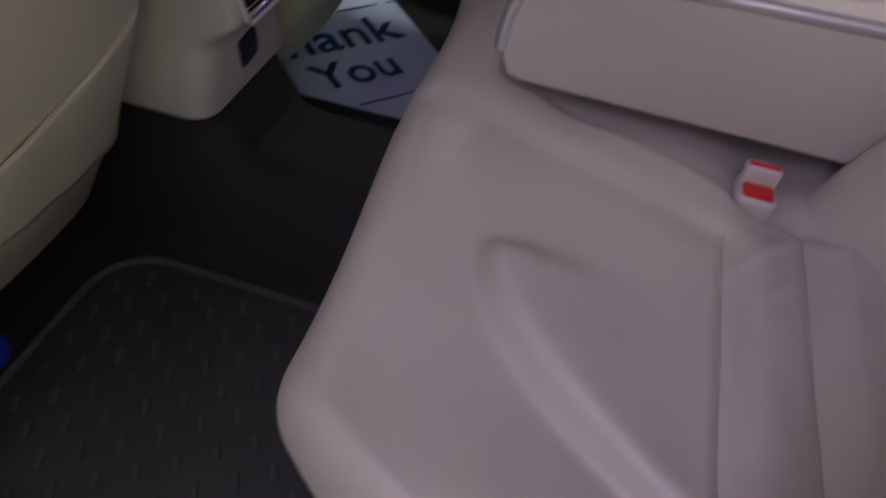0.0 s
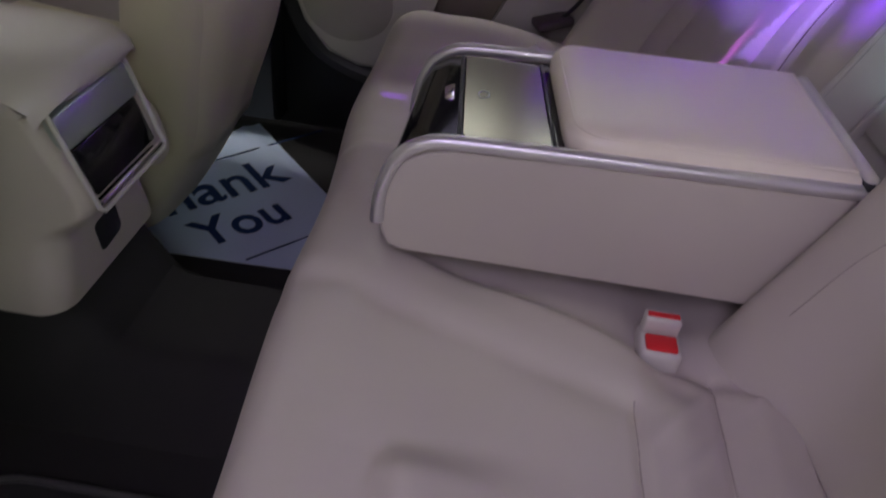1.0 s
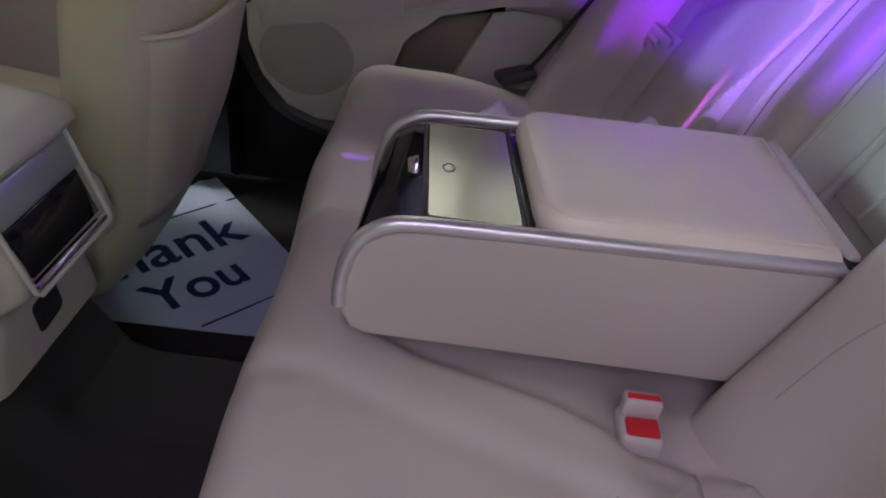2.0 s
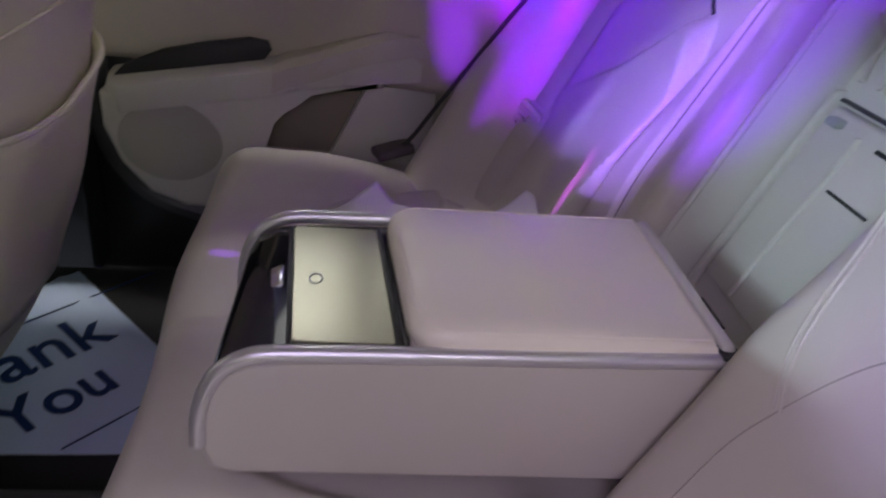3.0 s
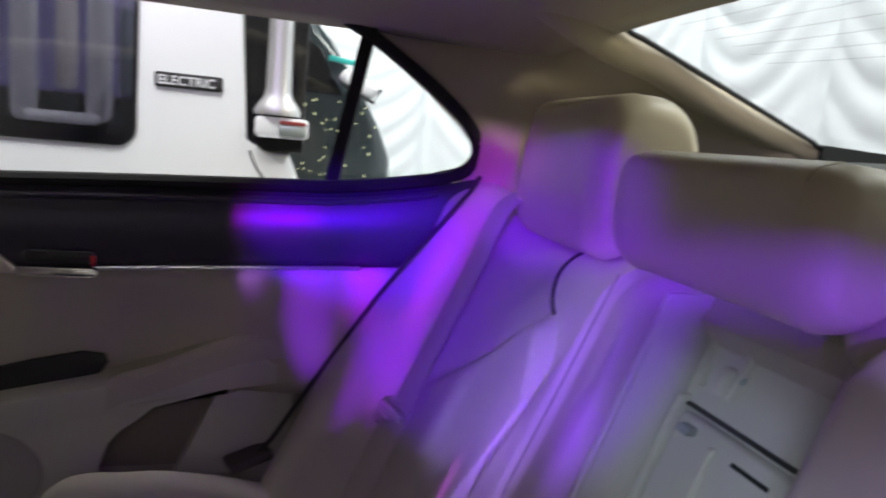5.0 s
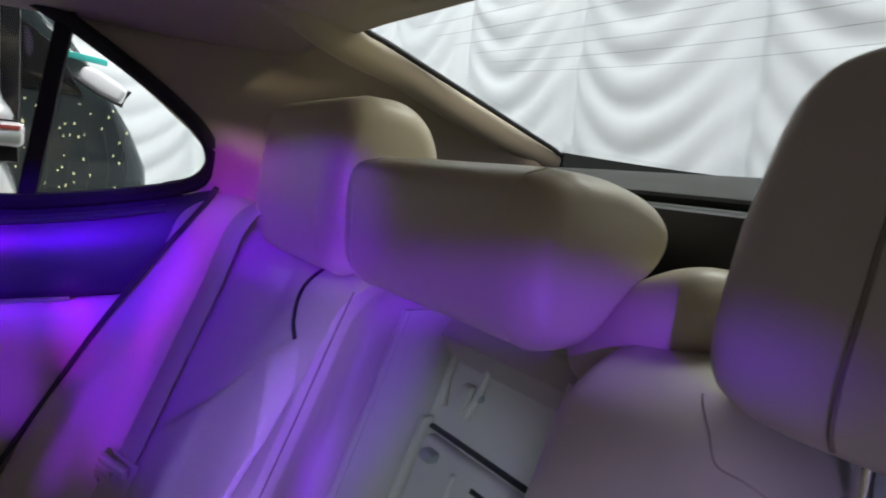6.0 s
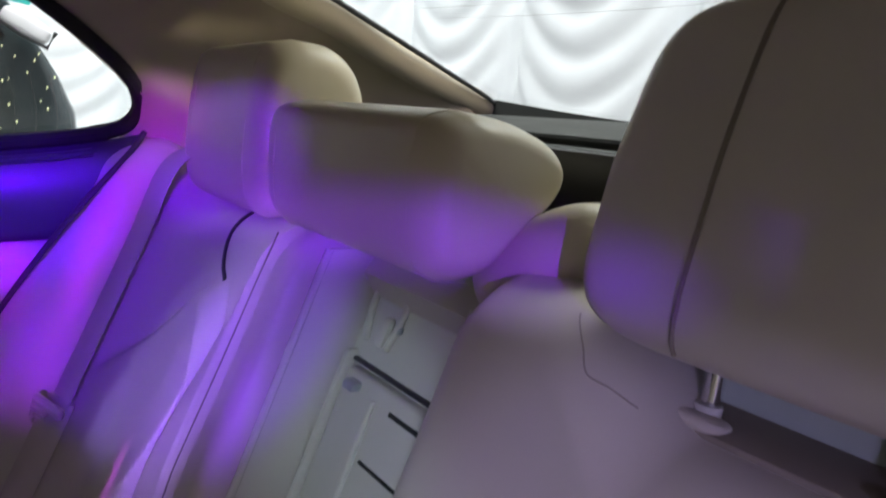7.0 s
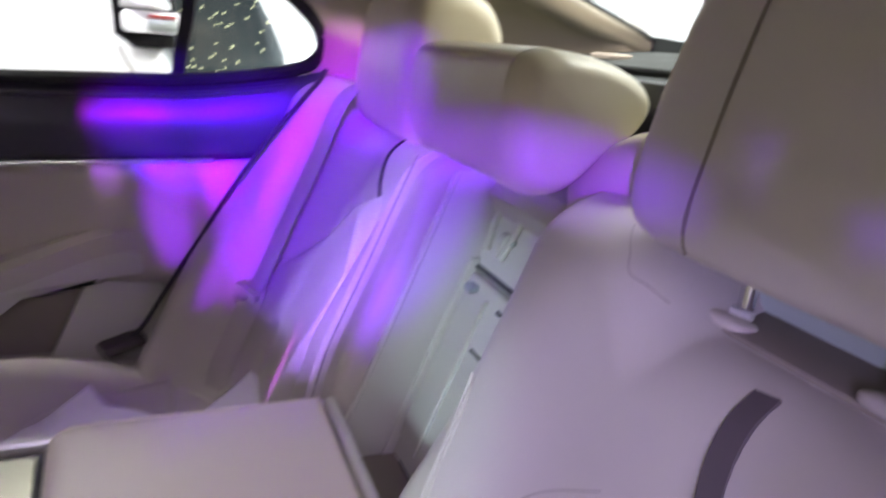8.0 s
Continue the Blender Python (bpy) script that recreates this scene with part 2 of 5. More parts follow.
def box(x0, x1, y0, y1, z0, z1, bevel=0.004, segments=2, bm=None):
    bm = bm or bmesh.new()
    made = bmesh.ops.create_cube(bm, size=1)["verts"]
    for v in made:
        v.co = Vector(((x0 + x1) / 2 + v.co.x * (x1 - x0), (y0 + y1) / 2 + v.co.y * (y1 - y0), (z0 + z1) / 2 + v.co.z * (z1 - z0)))
    if bevel:
        edges = {e for v in made for e in v.link_edges}
        bmesh.ops.bevel(bm, geom=list(edges), offset=bevel, segments=segments, profile=0.5, affect="EDGES")
    return bm


def prism(outline, axis, lo, hi, bevel=0.0, segments=2):
    """A plate: the outline (two coordinates a point) in the plane across the axis, from lo to hi along it."""
    def put(a, b, h):
        return {"x": (h, a, b), "y": (a, h, b), "z": (a, b, h)}[axis]
    bm = bmesh.new()
    low = [bm.verts.new(put(a, b, lo)) for a, b in outline]
    high = [bm.verts.new(put(a, b, hi)) for a, b in outline]
    f0, f1 = bm.faces.new(low), bm.faces.new(high[::-1])
    for i in range(len(outline)):
        j = (i + 1) % len(outline)
        bm.faces.new((low[i], high[i], high[j], low[j]))
    if bevel:
        rim = [e for f in (f0, f1) for e in f.edges]
        bmesh.ops.bevel(bm, geom=rim, offset=bevel, segments=segments, profile=0.5, affect="EDGES")
    return bm


def turned(bm, m):
    bmesh.ops.transform(bm, matrix=m, verts=bm.verts)
    return bm


def rounded(a0, a1, b0, b1, r, n=6):
    """The outline of a rectangle with round corners."""
    out = []
    for ca, cb, start in ((a1 - r, b1 - r, 0), (a0 + r, b1 - r, 90), (a0 + r, b0 + r, 180), (a1 - r, b0 + r, 270)):
        for i in range(n + 1):
            w = radians(start + 90 * i / n)
            out.append((ca + r * math.cos(w), cb + r * math.sin(w)))
    return out


def curve_points(points, n=8):
    """A smooth line through the points."""
    pts = [Vector(p) for p in points]
    ext = [2 * pts[0] - pts[1]] + pts + [2 * pts[-1] - pts[-2]]
    out = []
    for k in range(1, len(ext) - 2):
        a, b, c, d = ext[k - 1 : k + 3]
        for i in range(n):
            t = i / n
            out.append(0.5 * (2 * b + (c - a) * t + (2 * a - 5 * b + 4 * c - d) * t * t + (3 * b - a - 3 * c + d) * t ** 3))
    return out + [pts[-1]]


def tube(points, radius, sides=8, bm=None, squash=1.0):
    pts = [Vector(p) for p in points]
    rings = []
    for i, p in enumerate(pts):
        way = (pts[min(i + 1, len(pts) - 1)] - pts[max(i - 1, 0)]).normalized()
        a = way.cross(Vector((0.2, 0.1, 1))).normalized()
        b = way.cross(a)
        rings.append([p + radius * (math.cos(w) * a + squash * math.sin(w) * b) for w in (2 * math.pi * k / sides for k in range(sides))])
    return loft(rings, bm=bm)


def strap(points, side, width, thick=0.0018, n=8):
    """A flat belt along the points; side: the direction of its width."""
    pts = curve_points(points, n)
    rings = []
    for i, p in enumerate(pts):
        way = (pts[min(i + 1, len(pts) - 1)] - pts[max(i - 1, 0)]).normalized()
        s = Vector(side)
        s = (s - s.dot(way) * way).normalized() * width / 2
        up = way.cross(s).normalized() * thick / 2
        rings.append([p - s - up * 0.4, p - s * 0.92 + up, p + s * 0.92 + up, p + s + up * 0.4, p + s * 0.92 - up, p - s * 0.92 - up])
    return loft(rings)


def pillow(cx, cy, cz, sx, sy, sz, square=0.45, tilt=0.0, taper=0.0, n=40, m=26):
    """A padded block, squarer for smaller values; tilt leans its top to the back; taper narrows its foot."""
    def p(v, e):
        return math.copysign(abs(v) ** e, v)
    rings = []
    for i in range(1, m):
        w = math.pi * (i / m - 0.5)
        ring = []
        for k in range(n):
            u = 2 * math.pi * k / n
            x = sx / 2 * p(math.cos(w), square) * p(math.cos(u), square)
            y = sy / 2 * p(math.cos(w), square) * p(math.sin(u), square)
            z = sz / 2 * p(math.sin(w), square)
            y *= 1 - taper * (0.5 - z / sz)
            a = radians(tilt)
            ring.append((cx + x * math.cos(a) + z * math.sin(a), cy + y, cz - x * math.sin(a) + z * math.cos(a)))
        rings.append(ring)
    return loft(rings)


def lettering(name, text, size, m, mat, parent, thick=0.0004, bold=0.0, drape_on=None):
    cu = bpy.data.curves.new(name, "FONT")
    cu.body, cu.size, cu.extrude, cu.offset = text, size, thick, bold
    ob = bpy.data.objects.new(name, cu)
    scene.collection.objects.link(ob)
    bpy.context.view_layer.update()
    me = bpy.data.meshes.new_from_object(ob.evaluated_get(bpy.context.evaluated_depsgraph_get()))
    bpy.data.objects.remove(ob)
    me.transform(m)
    if drape_on:
        for v in me.vertices:
            v.co.z += drape_on(v.co.x, v.co.y) - m.translation.z + 0.0008
    me.materials.clear()
    me.materials.append(mat)
    return under(new(name, me), parent)


# ---- the cabin: floor, sides, roof, rear glass ----
def floor_height(x, y):
    return (0.10 + 0.10 * smooth01((-0.31 - x) / 0.06)) * smooth01((0.17 - abs(y)) / 0.08) + 0.003 * noise.noise(Vector((x * 9, y * 9, 0)))


bm = bmesh.new()
rows = [[bm.verts.new((x, y, floor_height(x, y))) for y in np.linspace(-0.72, 0.80, 61)] for x in np.linspace(-1.5, 0.6, 60)]
for a, b in zip(rows, rows[1:]):
    for i in range(len(a) - 1):
        bm.faces.new((a[i], a[i + 1], b[i + 1], b[i]))
floor = part("floor", bm, CARPET)
floor.modifiers.new("thickness", "SOLIDIFY").thickness = -0.03
tagged(floor, "black cut-pile carpet over the footwells and the centre tunnel", "car carpet", kind="structure")


def side_wall(name, y, sign, label):
    """The sill and lower body shell outside the footwells."""
    return tagged(part(name, box(-1.5, 1.7, min(y, y + 0.10 * sign), max(y, y + 0.10 * sign), -0.12, 0.10, 0.02), RUBBER), label, "car sill", kind="structure")


side_wall("wall_right", 0.82, 1, "black sill trim under the closed rear door")
side_wall("wall_left", -0.72, -1, "black sill trim under the open rear door")

# headliner with its curved crown, ending at the rear glass
def roof_z(x, y):
    return 1.195 - 0.05 * (abs(y) / 0.60) ** 3 - 0.16 * max(0.0, -0.35 - x) ** 2 - 0.10 * max(0.0, x - 0.30) ** 2


bm = bmesh.new()
rows = []
for i in range(41):
    row = []
    for k in range(33):
        y = -0.60 + 1.20 * k / 32
        x = -1.05 + i / 40 * (0.66 + 1.05 + 0.075 * (1 - (y / 0.60) ** 2))
        row.append(bm.verts.new((x, y, roof_z(x, y))))
    rows.append(row)
for a, b in zip(rows, rows[1:]):
    for i in range(len(a) - 1):
        bm.faces.new((a[i], b[i], b[i + 1], a[i + 1]))
ceiling = part("ceiling", bm, CLOTH)
ceiling.modifiers.new("thickness", "SOLIDIFY").thickness = 0.035
tagged(ceiling, "beige woven headliner curving down to the rear glass", "headliner", kind="structure")


def quarter(sign, name):
    """The cloth-covered rear pillar: a skin from the window's edge back to the rear glass and down to the shelf."""
    front = [(0.36, 0.585, 1.115), (0.42, 0.583, 1.078), (0.48, 0.580, 1.035), (0.535, 0.575, 0.99), (0.562, 0.570, 0.955), (0.56, 0.575, 0.915), (0.54, 0.60, 0.88), (0.52, 0.62, 0.80)]
    back = [(0.70, 0.50, 1.135), (0.76, 0.505, 1.120), (0.84, 0.515, 1.09), (0.93, 0.525, 1.06), (1.02, 0.54, 1.03), (1.12, 0.55, 1.00), (1.22, 0.57, 0.96), (1.26, 0.58, 0.84)]
    rings = []
    for (a, b) in zip(front, back):
        a, b = Vector(a), Vector(b)
        row = []
        for i in range(13):
            t = i / 12
            p = a.lerp(b, t)
            p.y += 0.035 * math.sin(math.pi * t)
            row.append((p.x, p.y * sign, p.z))
        rings.append(row)
    ob = part(name, loft(rings, caps=False, closed=False), CLOTH)
    s = ob.modifiers.new("thickness", "SOLIDIFY")
    s.thickness, s.offset = 0.03, 1.0 if sign > 0 else -1.0
    return tagged(ob, "beige cloth-covered rear pillar beside the rear glass", "pillar trim", kind="structure")


quarter(1, "trim_right_pillar")
quarter(-1, "trim_left_pillar")

# lighter padded moulding along the edge of the rear glass
RG_TOP = [(0.700 + 0.06 * (1 - (y / 0.41) ** 2), y, 1.140 + 0.024 * (1 - (y / 0.41) ** 2)) for y in np.linspace(-0.41, 0.41, 17)]
RG_LOW = [(1.22 + 0.12 * (1 - (y / 0.56) ** 2), y, 1.010 - 0.030 * (1 - (y / 0.56) ** 2)) for y in np.linspace(-0.56, 0.56, 17)]
window_1 = thing("window_1", (1.0, 0, 1.05), "sloping rear glass with a black painted border and heating wires", "car window", kind="structure")
rings = []
for i in range(13):
    t = i / 12
    rings.append([tuple(Vector(a).lerp(Vector(b), t) + Vector((0, 0, 0.035 * math.sin(math.pi * t) * (1 - (2 * k / 16 - 1) ** 4)))) for k, (a, b) in enumerate(zip(RG_TOP, RG_LOW))])
pane = piece("pane", loft(rings, caps=False, closed=False), WINDOW, window_1)
pane.visible_shadow = False
loop = [Vector(r[0]) for r in rings] + [Vector(p) for p in rings[-1][1:]] + [Vector(r[-1]) for r in rings[::-1][1:]] + [Vector(p) for p in rings[0][::-1][1:-1]]
piece("border", tube(curve_points([p + Vector((0, 0, -0.004)) for p in loop] + [loop[0] + Vector((0, 0, -0.004))], 2), 0.0045, 8), BLACK_TRIM, window_1, "black ceramic border")
skirt = loft([[(x - 0.012, y, z + 0.004), (x - 0.006, y, 0.95), (x + 0.012, y, 0.95), (x + 0.006, y, z + 0.004)] for x, y, z in [(1.20, -0.63, 1.01)] + RG_LOW + [(1.20, 0.63, 1.01)]])
piece("lower_border", skirt, SHELF, window_1, "black border between the glass and the shelf")
for k in range(6):
    t = 0.08 + 0.07 * k
    line = [Vector(a).lerp(Vector(b), t) + Vector((0, 0, 0.035 * math.sin(math.pi * t) - 0.003)) for a, b in zip(RG_TOP, RG_LOW)]
    piece("heating_wire", tube(line[1:-1], 0.0002, 4), BLACK_TRIM, window_1)
for sign in (1, -1):
    line = [(0.47, 0.390 * sign, 1.205), (0.60, 0.415 * sign, 1.150), (0.70, 0.445 * sign, 1.118), (0.80, 0.470 * sign, 1.098), (0.92, 0.510 * sign, 1.065), (1.05, 0.545 * sign, 1.032), (1.18, 0.580 * sign, 1.004), (1.30, 0.615 * sign, 0.96)]
    tagged(part("trim", tube(curve_points(line, 6), 0.026, 12), CLOTH), "padded beige moulding along the rear glass edge", "pillar trim", kind="structure")

# shelf behind the rear seats, rising to the foot of the glass
def shelf_z(x):
    return 0.932 + 0.055 * smooth01((x - 0.72) / 0.54)


rings = []
for x in np.linspace(0.76, 1.40, 17):
    half = 0.61 - 0.25 * max(0.0, x - 1.30)
    edge = 0.010 * math.exp(-((x - 0.76) / 0.012) ** 2)
    rings.append([(x, y * half, z) for y, z in ((-1, 0.86), (-1, shelf_z(x) - 0.006), (-0.95, shelf_z(x) - edge), (-0.4, shelf_z(x) + 0.003 - edge), (0.0, shelf_z(x) + 0.004 - edge), (0.4, shelf_z(x) + 0.003 - edge), (0.95, shelf_z(x) - edge), (1, shelf_z(x) - 0.006), (1, 0.86))])
bm = loft(rings)
shelf = tagged(part("parcel_shelf", bm, SHELF), "dark grey felt shelf under the rear glass", "parcel shelf", kind="structure")
tagged(part("trim", prism(rounded(0.735, 0.80, -0.58, 0.58, 0.01), "z", 0.83, 0.945, 0.01), BLACK_TRIM), "black plastic lip along the shelf's front edge", "shelf trim", kind="structure")
tagged(part("trim", tube([(0.80, y, 0.953) for y in np.linspace(-0.56, 0.56, 9)], 0.005, 8), SHELF), "thin grey strip along the shelf", "shelf trim", kind="structure")
# raised cowl of the brake lamp on the shelf
bm = loft([[(1.16 + 0.14 * s + 0.05 * c * (1 - s), -0.26 - 0.16 * k, 0.974 + 0.040 * (1 - k * k) * (1 - (2 * s - 1) ** 2) + 0.004) for s, c in ((0, 0), (0.15, 0), (0.35, 0), (0.5, 0), (0.65, 0), (0.85, 0), (1, 0))] for k in np.linspace(-1, 1, 13)], caps=False, closed=False)
cowl = tagged(part("brake_lamp_cowl", bm, BLACK_TRIM), "black raised brake lamp cowl on the shelf", "brake lamp")

# small pad in place of a highlight on the shelf
cover = pillow(0, 0, 0, 0.05, 0.075, 0.012, 0.5, 0, 0, 24, 10)
tagged(part("shelf_glint", turned(cover, pose(1.02, 0.42, shelf_z(1.02) + 0.004)), PAINTED_BROWN), "small brownish pad added for a highlight on the dark shelf", "anchor cover")

# boot wall behind the seats and plain walls that close the nose of the cabin
tagged(part("wall_rear", box(0.86, 0.90, -0.70, 0.70, 0.0, 0.86, 0.005), CARPET), "black lining behind the rear seat", "lining", kind="structure")
tagged(part("wall_front", box(-1.55, -1.45, -0.80, 0.80, -0.05, 0.72, 0.03), BLACK_TRIM), "plain dark dashboard wall", "dashboard", kind="structure")
for sign in (1, -1):
    tagged(part("trim", box(0.50, 1.40, 0.66 * sign - 0.05, 0.66 * sign + 0.05, 0.0, 0.86, 0.02), PLASTIC), "beige lining beside the wheel arch", "lining", kind="structure")

# left side: centre post, front door and roof rail
tagged(part("trim_left_post", prism([(-0.52, 0.0), (-0.38, 0.0), (-0.34, 0.60), (-0.32, 1.10), (-0.40, 1.13), (-0.46, 0.60)], "y", -0.70, -0.60, 0.015), PLASTIC), "beige centre door post", "door post", kind="structure")
tagged(part("door_left_front", box(-1.40, -0.50, -0.76, -0.66, 0.05, 0.84, 0.02), PLASTIC), "closed front door seen from inside", "car door", kind="structure")
tagged(part("trim_left_rail", tube([(x, -0.60, roof_z(x, 0.6) + 0.01) for x in np.linspace(-1.0, 0.5, 12)], 0.035, 10), CLOTH), "beige roof rail over the open door", "roof rail", kind="structure")
tagged(part("trim_right_rail", tube([(x, 0.605, roof_z(x, 0.6) + 0.012) for x in np.linspace(-1.0, 0.36, 12)], 0.030, 10), CLOTH), "beige roof rail over the closed door", "roof rail", kind="structure")

# the open rear door that the camera looks in through; unseen, its edges shaped to cut the beams
open_door = thing("door_2", (-0.42, -0.74, 0.1), "open rear door swung outward on its hinges", "car door", kind="structure")
DM = pose(-0.42, -0.74, 0, 0, 0, -66)


def door_frame_outline():
    return [(0.0, 0.86), (0.02, 1.10), (0.10, 1.150), (0.55, 1.150), (0.80, 1.02), (0.90, 0.90)]


# panel top sloped and frame thickened to set where the beams end
bm = prism([(0.0, 0.10), (0.95, 0.10), (0.95, 0.765), (0.75, 0.772), (0.55, 0.790), (0.35, 0.812), (0.0, 0.812)], "y", -0.06, 0.04, 0.018, 3)
piece("panel", turned(bm, DM), PLASTIC, open_door)
piece("window_frame", turned(tube(curve_points([(x, 0, z) for x, z in door_frame_outline()], 4), 0.038, 10), DM), BLACK_TRIM, open_door, "black window frame")
piece("division_bar", turned(tube([(0.66, 0, 0.84), (0.70, 0, 1.08)], 0.013, 8), DM), BLACK_TRIM, open_door)

# ---- right rear door ----
door_1 = thing("door_1", (0.1, 0.72, 0.1), "closed rear door with beige panel, navy upper inlay and chrome strip", "car door", kind="structure")


def belt_z(x):
    return 0.845 + 0.055 * (x + 0.18) + 0.10 * max(0.0, x - 0.33) ** 1.1 + 0.35 * max(0.0, x - 0.40) ** 2


def belt_y(x):
    return 0.672 - 0.10 * smooth01((x + 0.1) / 0.75)


def chrome_z(x):
    return 0.704 + 0.075 * (x + 0.12)


def door_skin(z_low, z_high, y_low, y_high, x0, x1, bulge=0.0, n=36, m=8):
    rings = []
    for i in range(n + 1):
        x = x0 + (x1 - x0) * i / n
        row = []
        for k in range(m + 1):
            t = k / m
            row.append((x, y_low(x) * (1 - t) + y_high(x) * t - bulge * math.sin(math.pi * t), z_low(x) * (1 - t) + z_high(x) * t))
        rings.append(row)
    ob_bm = loft(rings, caps=False, closed=False)
    return ob_bm


def solid(ob, thickness, offset=1.0):
    s = ob.modifiers.new("thickness", "SOLIDIFY")
    s.thickness, s.offset = thickness, offset
    return ob


# upper inlay, from the belt line to the chrome strip
ob = piece("inlay", door_skin(chrome_z, lambda x: belt_z(x) - 0.014, lambda x: belt_y(x) + 0.004, lambda x: belt_y(x) + 0.004, -0.42, 0.56, 0.012), INLAY, door_1, "dark navy soft inlay")
solid(ob, 0.04, 1.0)
piece("belt_strip", tube([(x, belt_y(x) + 0.004, belt_z(x) - 0.004) for x in np.linspace(-0.42, 0.52, 30)], 0.011, 8), MATTE, door_1, "black rubber belt strip")
piece("ledge", tube([(x, belt_y(x) - 0.001, belt_z(x) - 0.028) for x in np.linspace(-0.42, 0.50, 30)], 0.006, 8), INLAY, door_1)
piece("chrome_strip", tube([(x, belt_y(x) - 0.004, chrome_z(x)) for x in np.linspace(-0.02, 0.385, 20)], 0.006, 8, squash=0.6), SATIN, door_1, "thin silver strip")
# middle panel
ob = piece("panel", door_skin(lambda x: 0.50, lambda x: chrome_z(x) - 0.006, lambda x: belt_y(x) + 0.055, lambda x: belt_y(x) + 0.006, -0.42, 0.52, -0.004), PLASTIC, door_1, "beige padded middle panel")
solid(ob, 0.03, 1.0)
# front wedge of the panel that climbs to the handle
bm = prism([(-0.42, 0.68), (-0.12, 0.70), (-0.185, 0.755), (-0.42, 0.775)], "y", 0.662, 0.70, 0.006)
piece("wedge", bm, PLASTIC, door_1)
# handle cup and lever
handle = piece("handle", prism(rounded(-0.125, -0.012, chrome_z(-0.07) - 0.008, chrome_z(-0.07) + 0.006, 0.005), "y", 0.648, 0.668, 0.003), CHROME, door_1, "chrome door handle")
piece("cup", prism(rounded(-0.115, -0.02, chrome_z(-0.07) + 0.012, chrome_z(-0.07) + 0.030, 0.006), "y", 0.655, 0.668, 0.002), BLACK_TRIM, door_1)
piece("lock_tab", box(-0.022, -0.017, 0.652, 0.658, chrome_z(0) + 0.004, chrome_z(0) + 0.020, 0.001), RED, door_1, "small red lock tab")


def arm_z(x):
    return 0.462 + 0.20 * (x + 0.30) - 0.02 * smooth01((x - 0.05) / 0.4) + (0.008 if x > 0.02 else 0)


# armrest ledge
rings = []
for x in np.linspace(-0.30, 0.50, 30):
    top = arm_z(x)
    deep = 0.055 * smooth01((x + 0.33) / 0.06)
    y0 = 0.725 - deep
    rings.append([(x, 0.76, top + 0.012), (x, 0.725, top + 0.010), (x, y0 + 0.012, top + 0.003), (x, y0 + 0.002, top - 0.006), (x, y0, top - 0.020), (x, y0 + 0.006, top - 0.055), (x, 0.76, top - 0.075)])
piece("armrest", loft(rings), PLASTIC_LIGHT, door_1, "pale padded armrest ledge")
# padded elbow rest further back
rings = []
for x in np.linspace(0.0, 0.50, 20):
    top = arm_z(x) + 0.004 + 0.040 * smooth01((x - 0.02) / 0.22)
    rings.append([(x, 0.755, top + 0.006), (x, 0.70, top + 0.004), (x, 0.672, top), (x, 0.662, top - 0.014), (x, 0.664, top - 0.05), (x, 0.755, top - 0.06)])
piece("elbow_rest", loft(rings), LEATHER, door_1, "beige stitched elbow rest")
# dark pull pocket above the ledge
def pocket_outline():
    low = [(x, arm_z(x) + 0.004) for x in np.linspace(-0.29, -0.02, 10)]
    high = [(-0.006, arm_z(-0.01) + 0.022), (-0.012, arm_z(-0.01) + 0.038), (-0.045, arm_z(-0.04) + 0.048), (-0.12, arm_z(-0.12) + 0.048), (-0.20, arm_z(-0.2) + 0.042), (-0.27, arm_z(-0.27) + 0.022)]
    return low + high


piece("pull_pocket", prism(pocket_outline(), "y", 0.705, 0.74, 0.003), BLACK_TRIM, door_1, "dark recessed pull pocket")
# lower panel with speaker grille
low = [(-0.31, 0.445), (0.20, 0.510), (0.20, 0.495), (0.13, 0.488), (0.070, 0.474), (0.036, 0.460), (0.010, 0.442), (-0.010, 0.418), (-0.024, 0.375), (-0.035, 0.222), (-0.17, 0.225), (-0.235, 0.25), (-0.285, 0.31), (-0.31, 0.38)]
piece("lower_panel", prism(low, "y", 0.682, 0.76, 0.012, 3), PLASTIC_LIGHT, door_1, "pale lower door panel")
piece("speaker_grille", prism([(-0.19 + 0.095 * math.cos(w), 0.36 + 0.078 * math.sin(w)) for w in np.linspace(0, 2 * math.pi, 33)[:-1]], "y", 0.6785, 0.70, 0.002), GRILLE, door_1, "round grey speaker grille")
ob = piece("rear_panel", prism([(-0.26, 0.27), (0.0, 0.245), (0.52, 0.245), (0.52, 0.54), (0.02, 0.52), (-0.30, 0.46)], "y", 0.735, 0.80, 0.006), PLASTIC, door_1)
piece("outer_skin", box(-0.52, 0.66, 0.80, 0.84, 0.0, 0.84, 0.01), BLACK_TRIM, door_1)
# shade of the door pocket's hollow as a brown plate, and the slanting insert beside it
piece("pocket_shade", prism([(-0.035, 0.345), (-0.018, 0.403), (0.003, 0.427), (0.030, 0.452), (0.064, 0.475), (0.120, 0.498), (0.190, 0.510), (0.159, 0.435), (0.105, 0.345)], "y", 0.7315, 0.745, 0.001), PAINTED_BROWN, door_1, "dark brown plate painted as the pocket's shaded hollow")
piece("door_pocket", prism([(0.10, 0.34), (0.30, 0.34), (0.30, 0.50), (0.17, 0.495)], "y", 0.70, 0.742, 0.006), PLASTIC_LIGHT, door_1)
piece("seal", tube(curve_points([(-0.40, 0.74, 0.80), (-0.345, 0.75, 0.60), (-0.34, 0.76, 0.40), (-0.30, 0.76, 0.27), (-0.22, 0.76, 0.20), (-0.05, 0.76, 0.16), (0.15, 0.76, 0.15)], 6), 0.028, 8), RUBBER, door_1, "black rubber door seal")
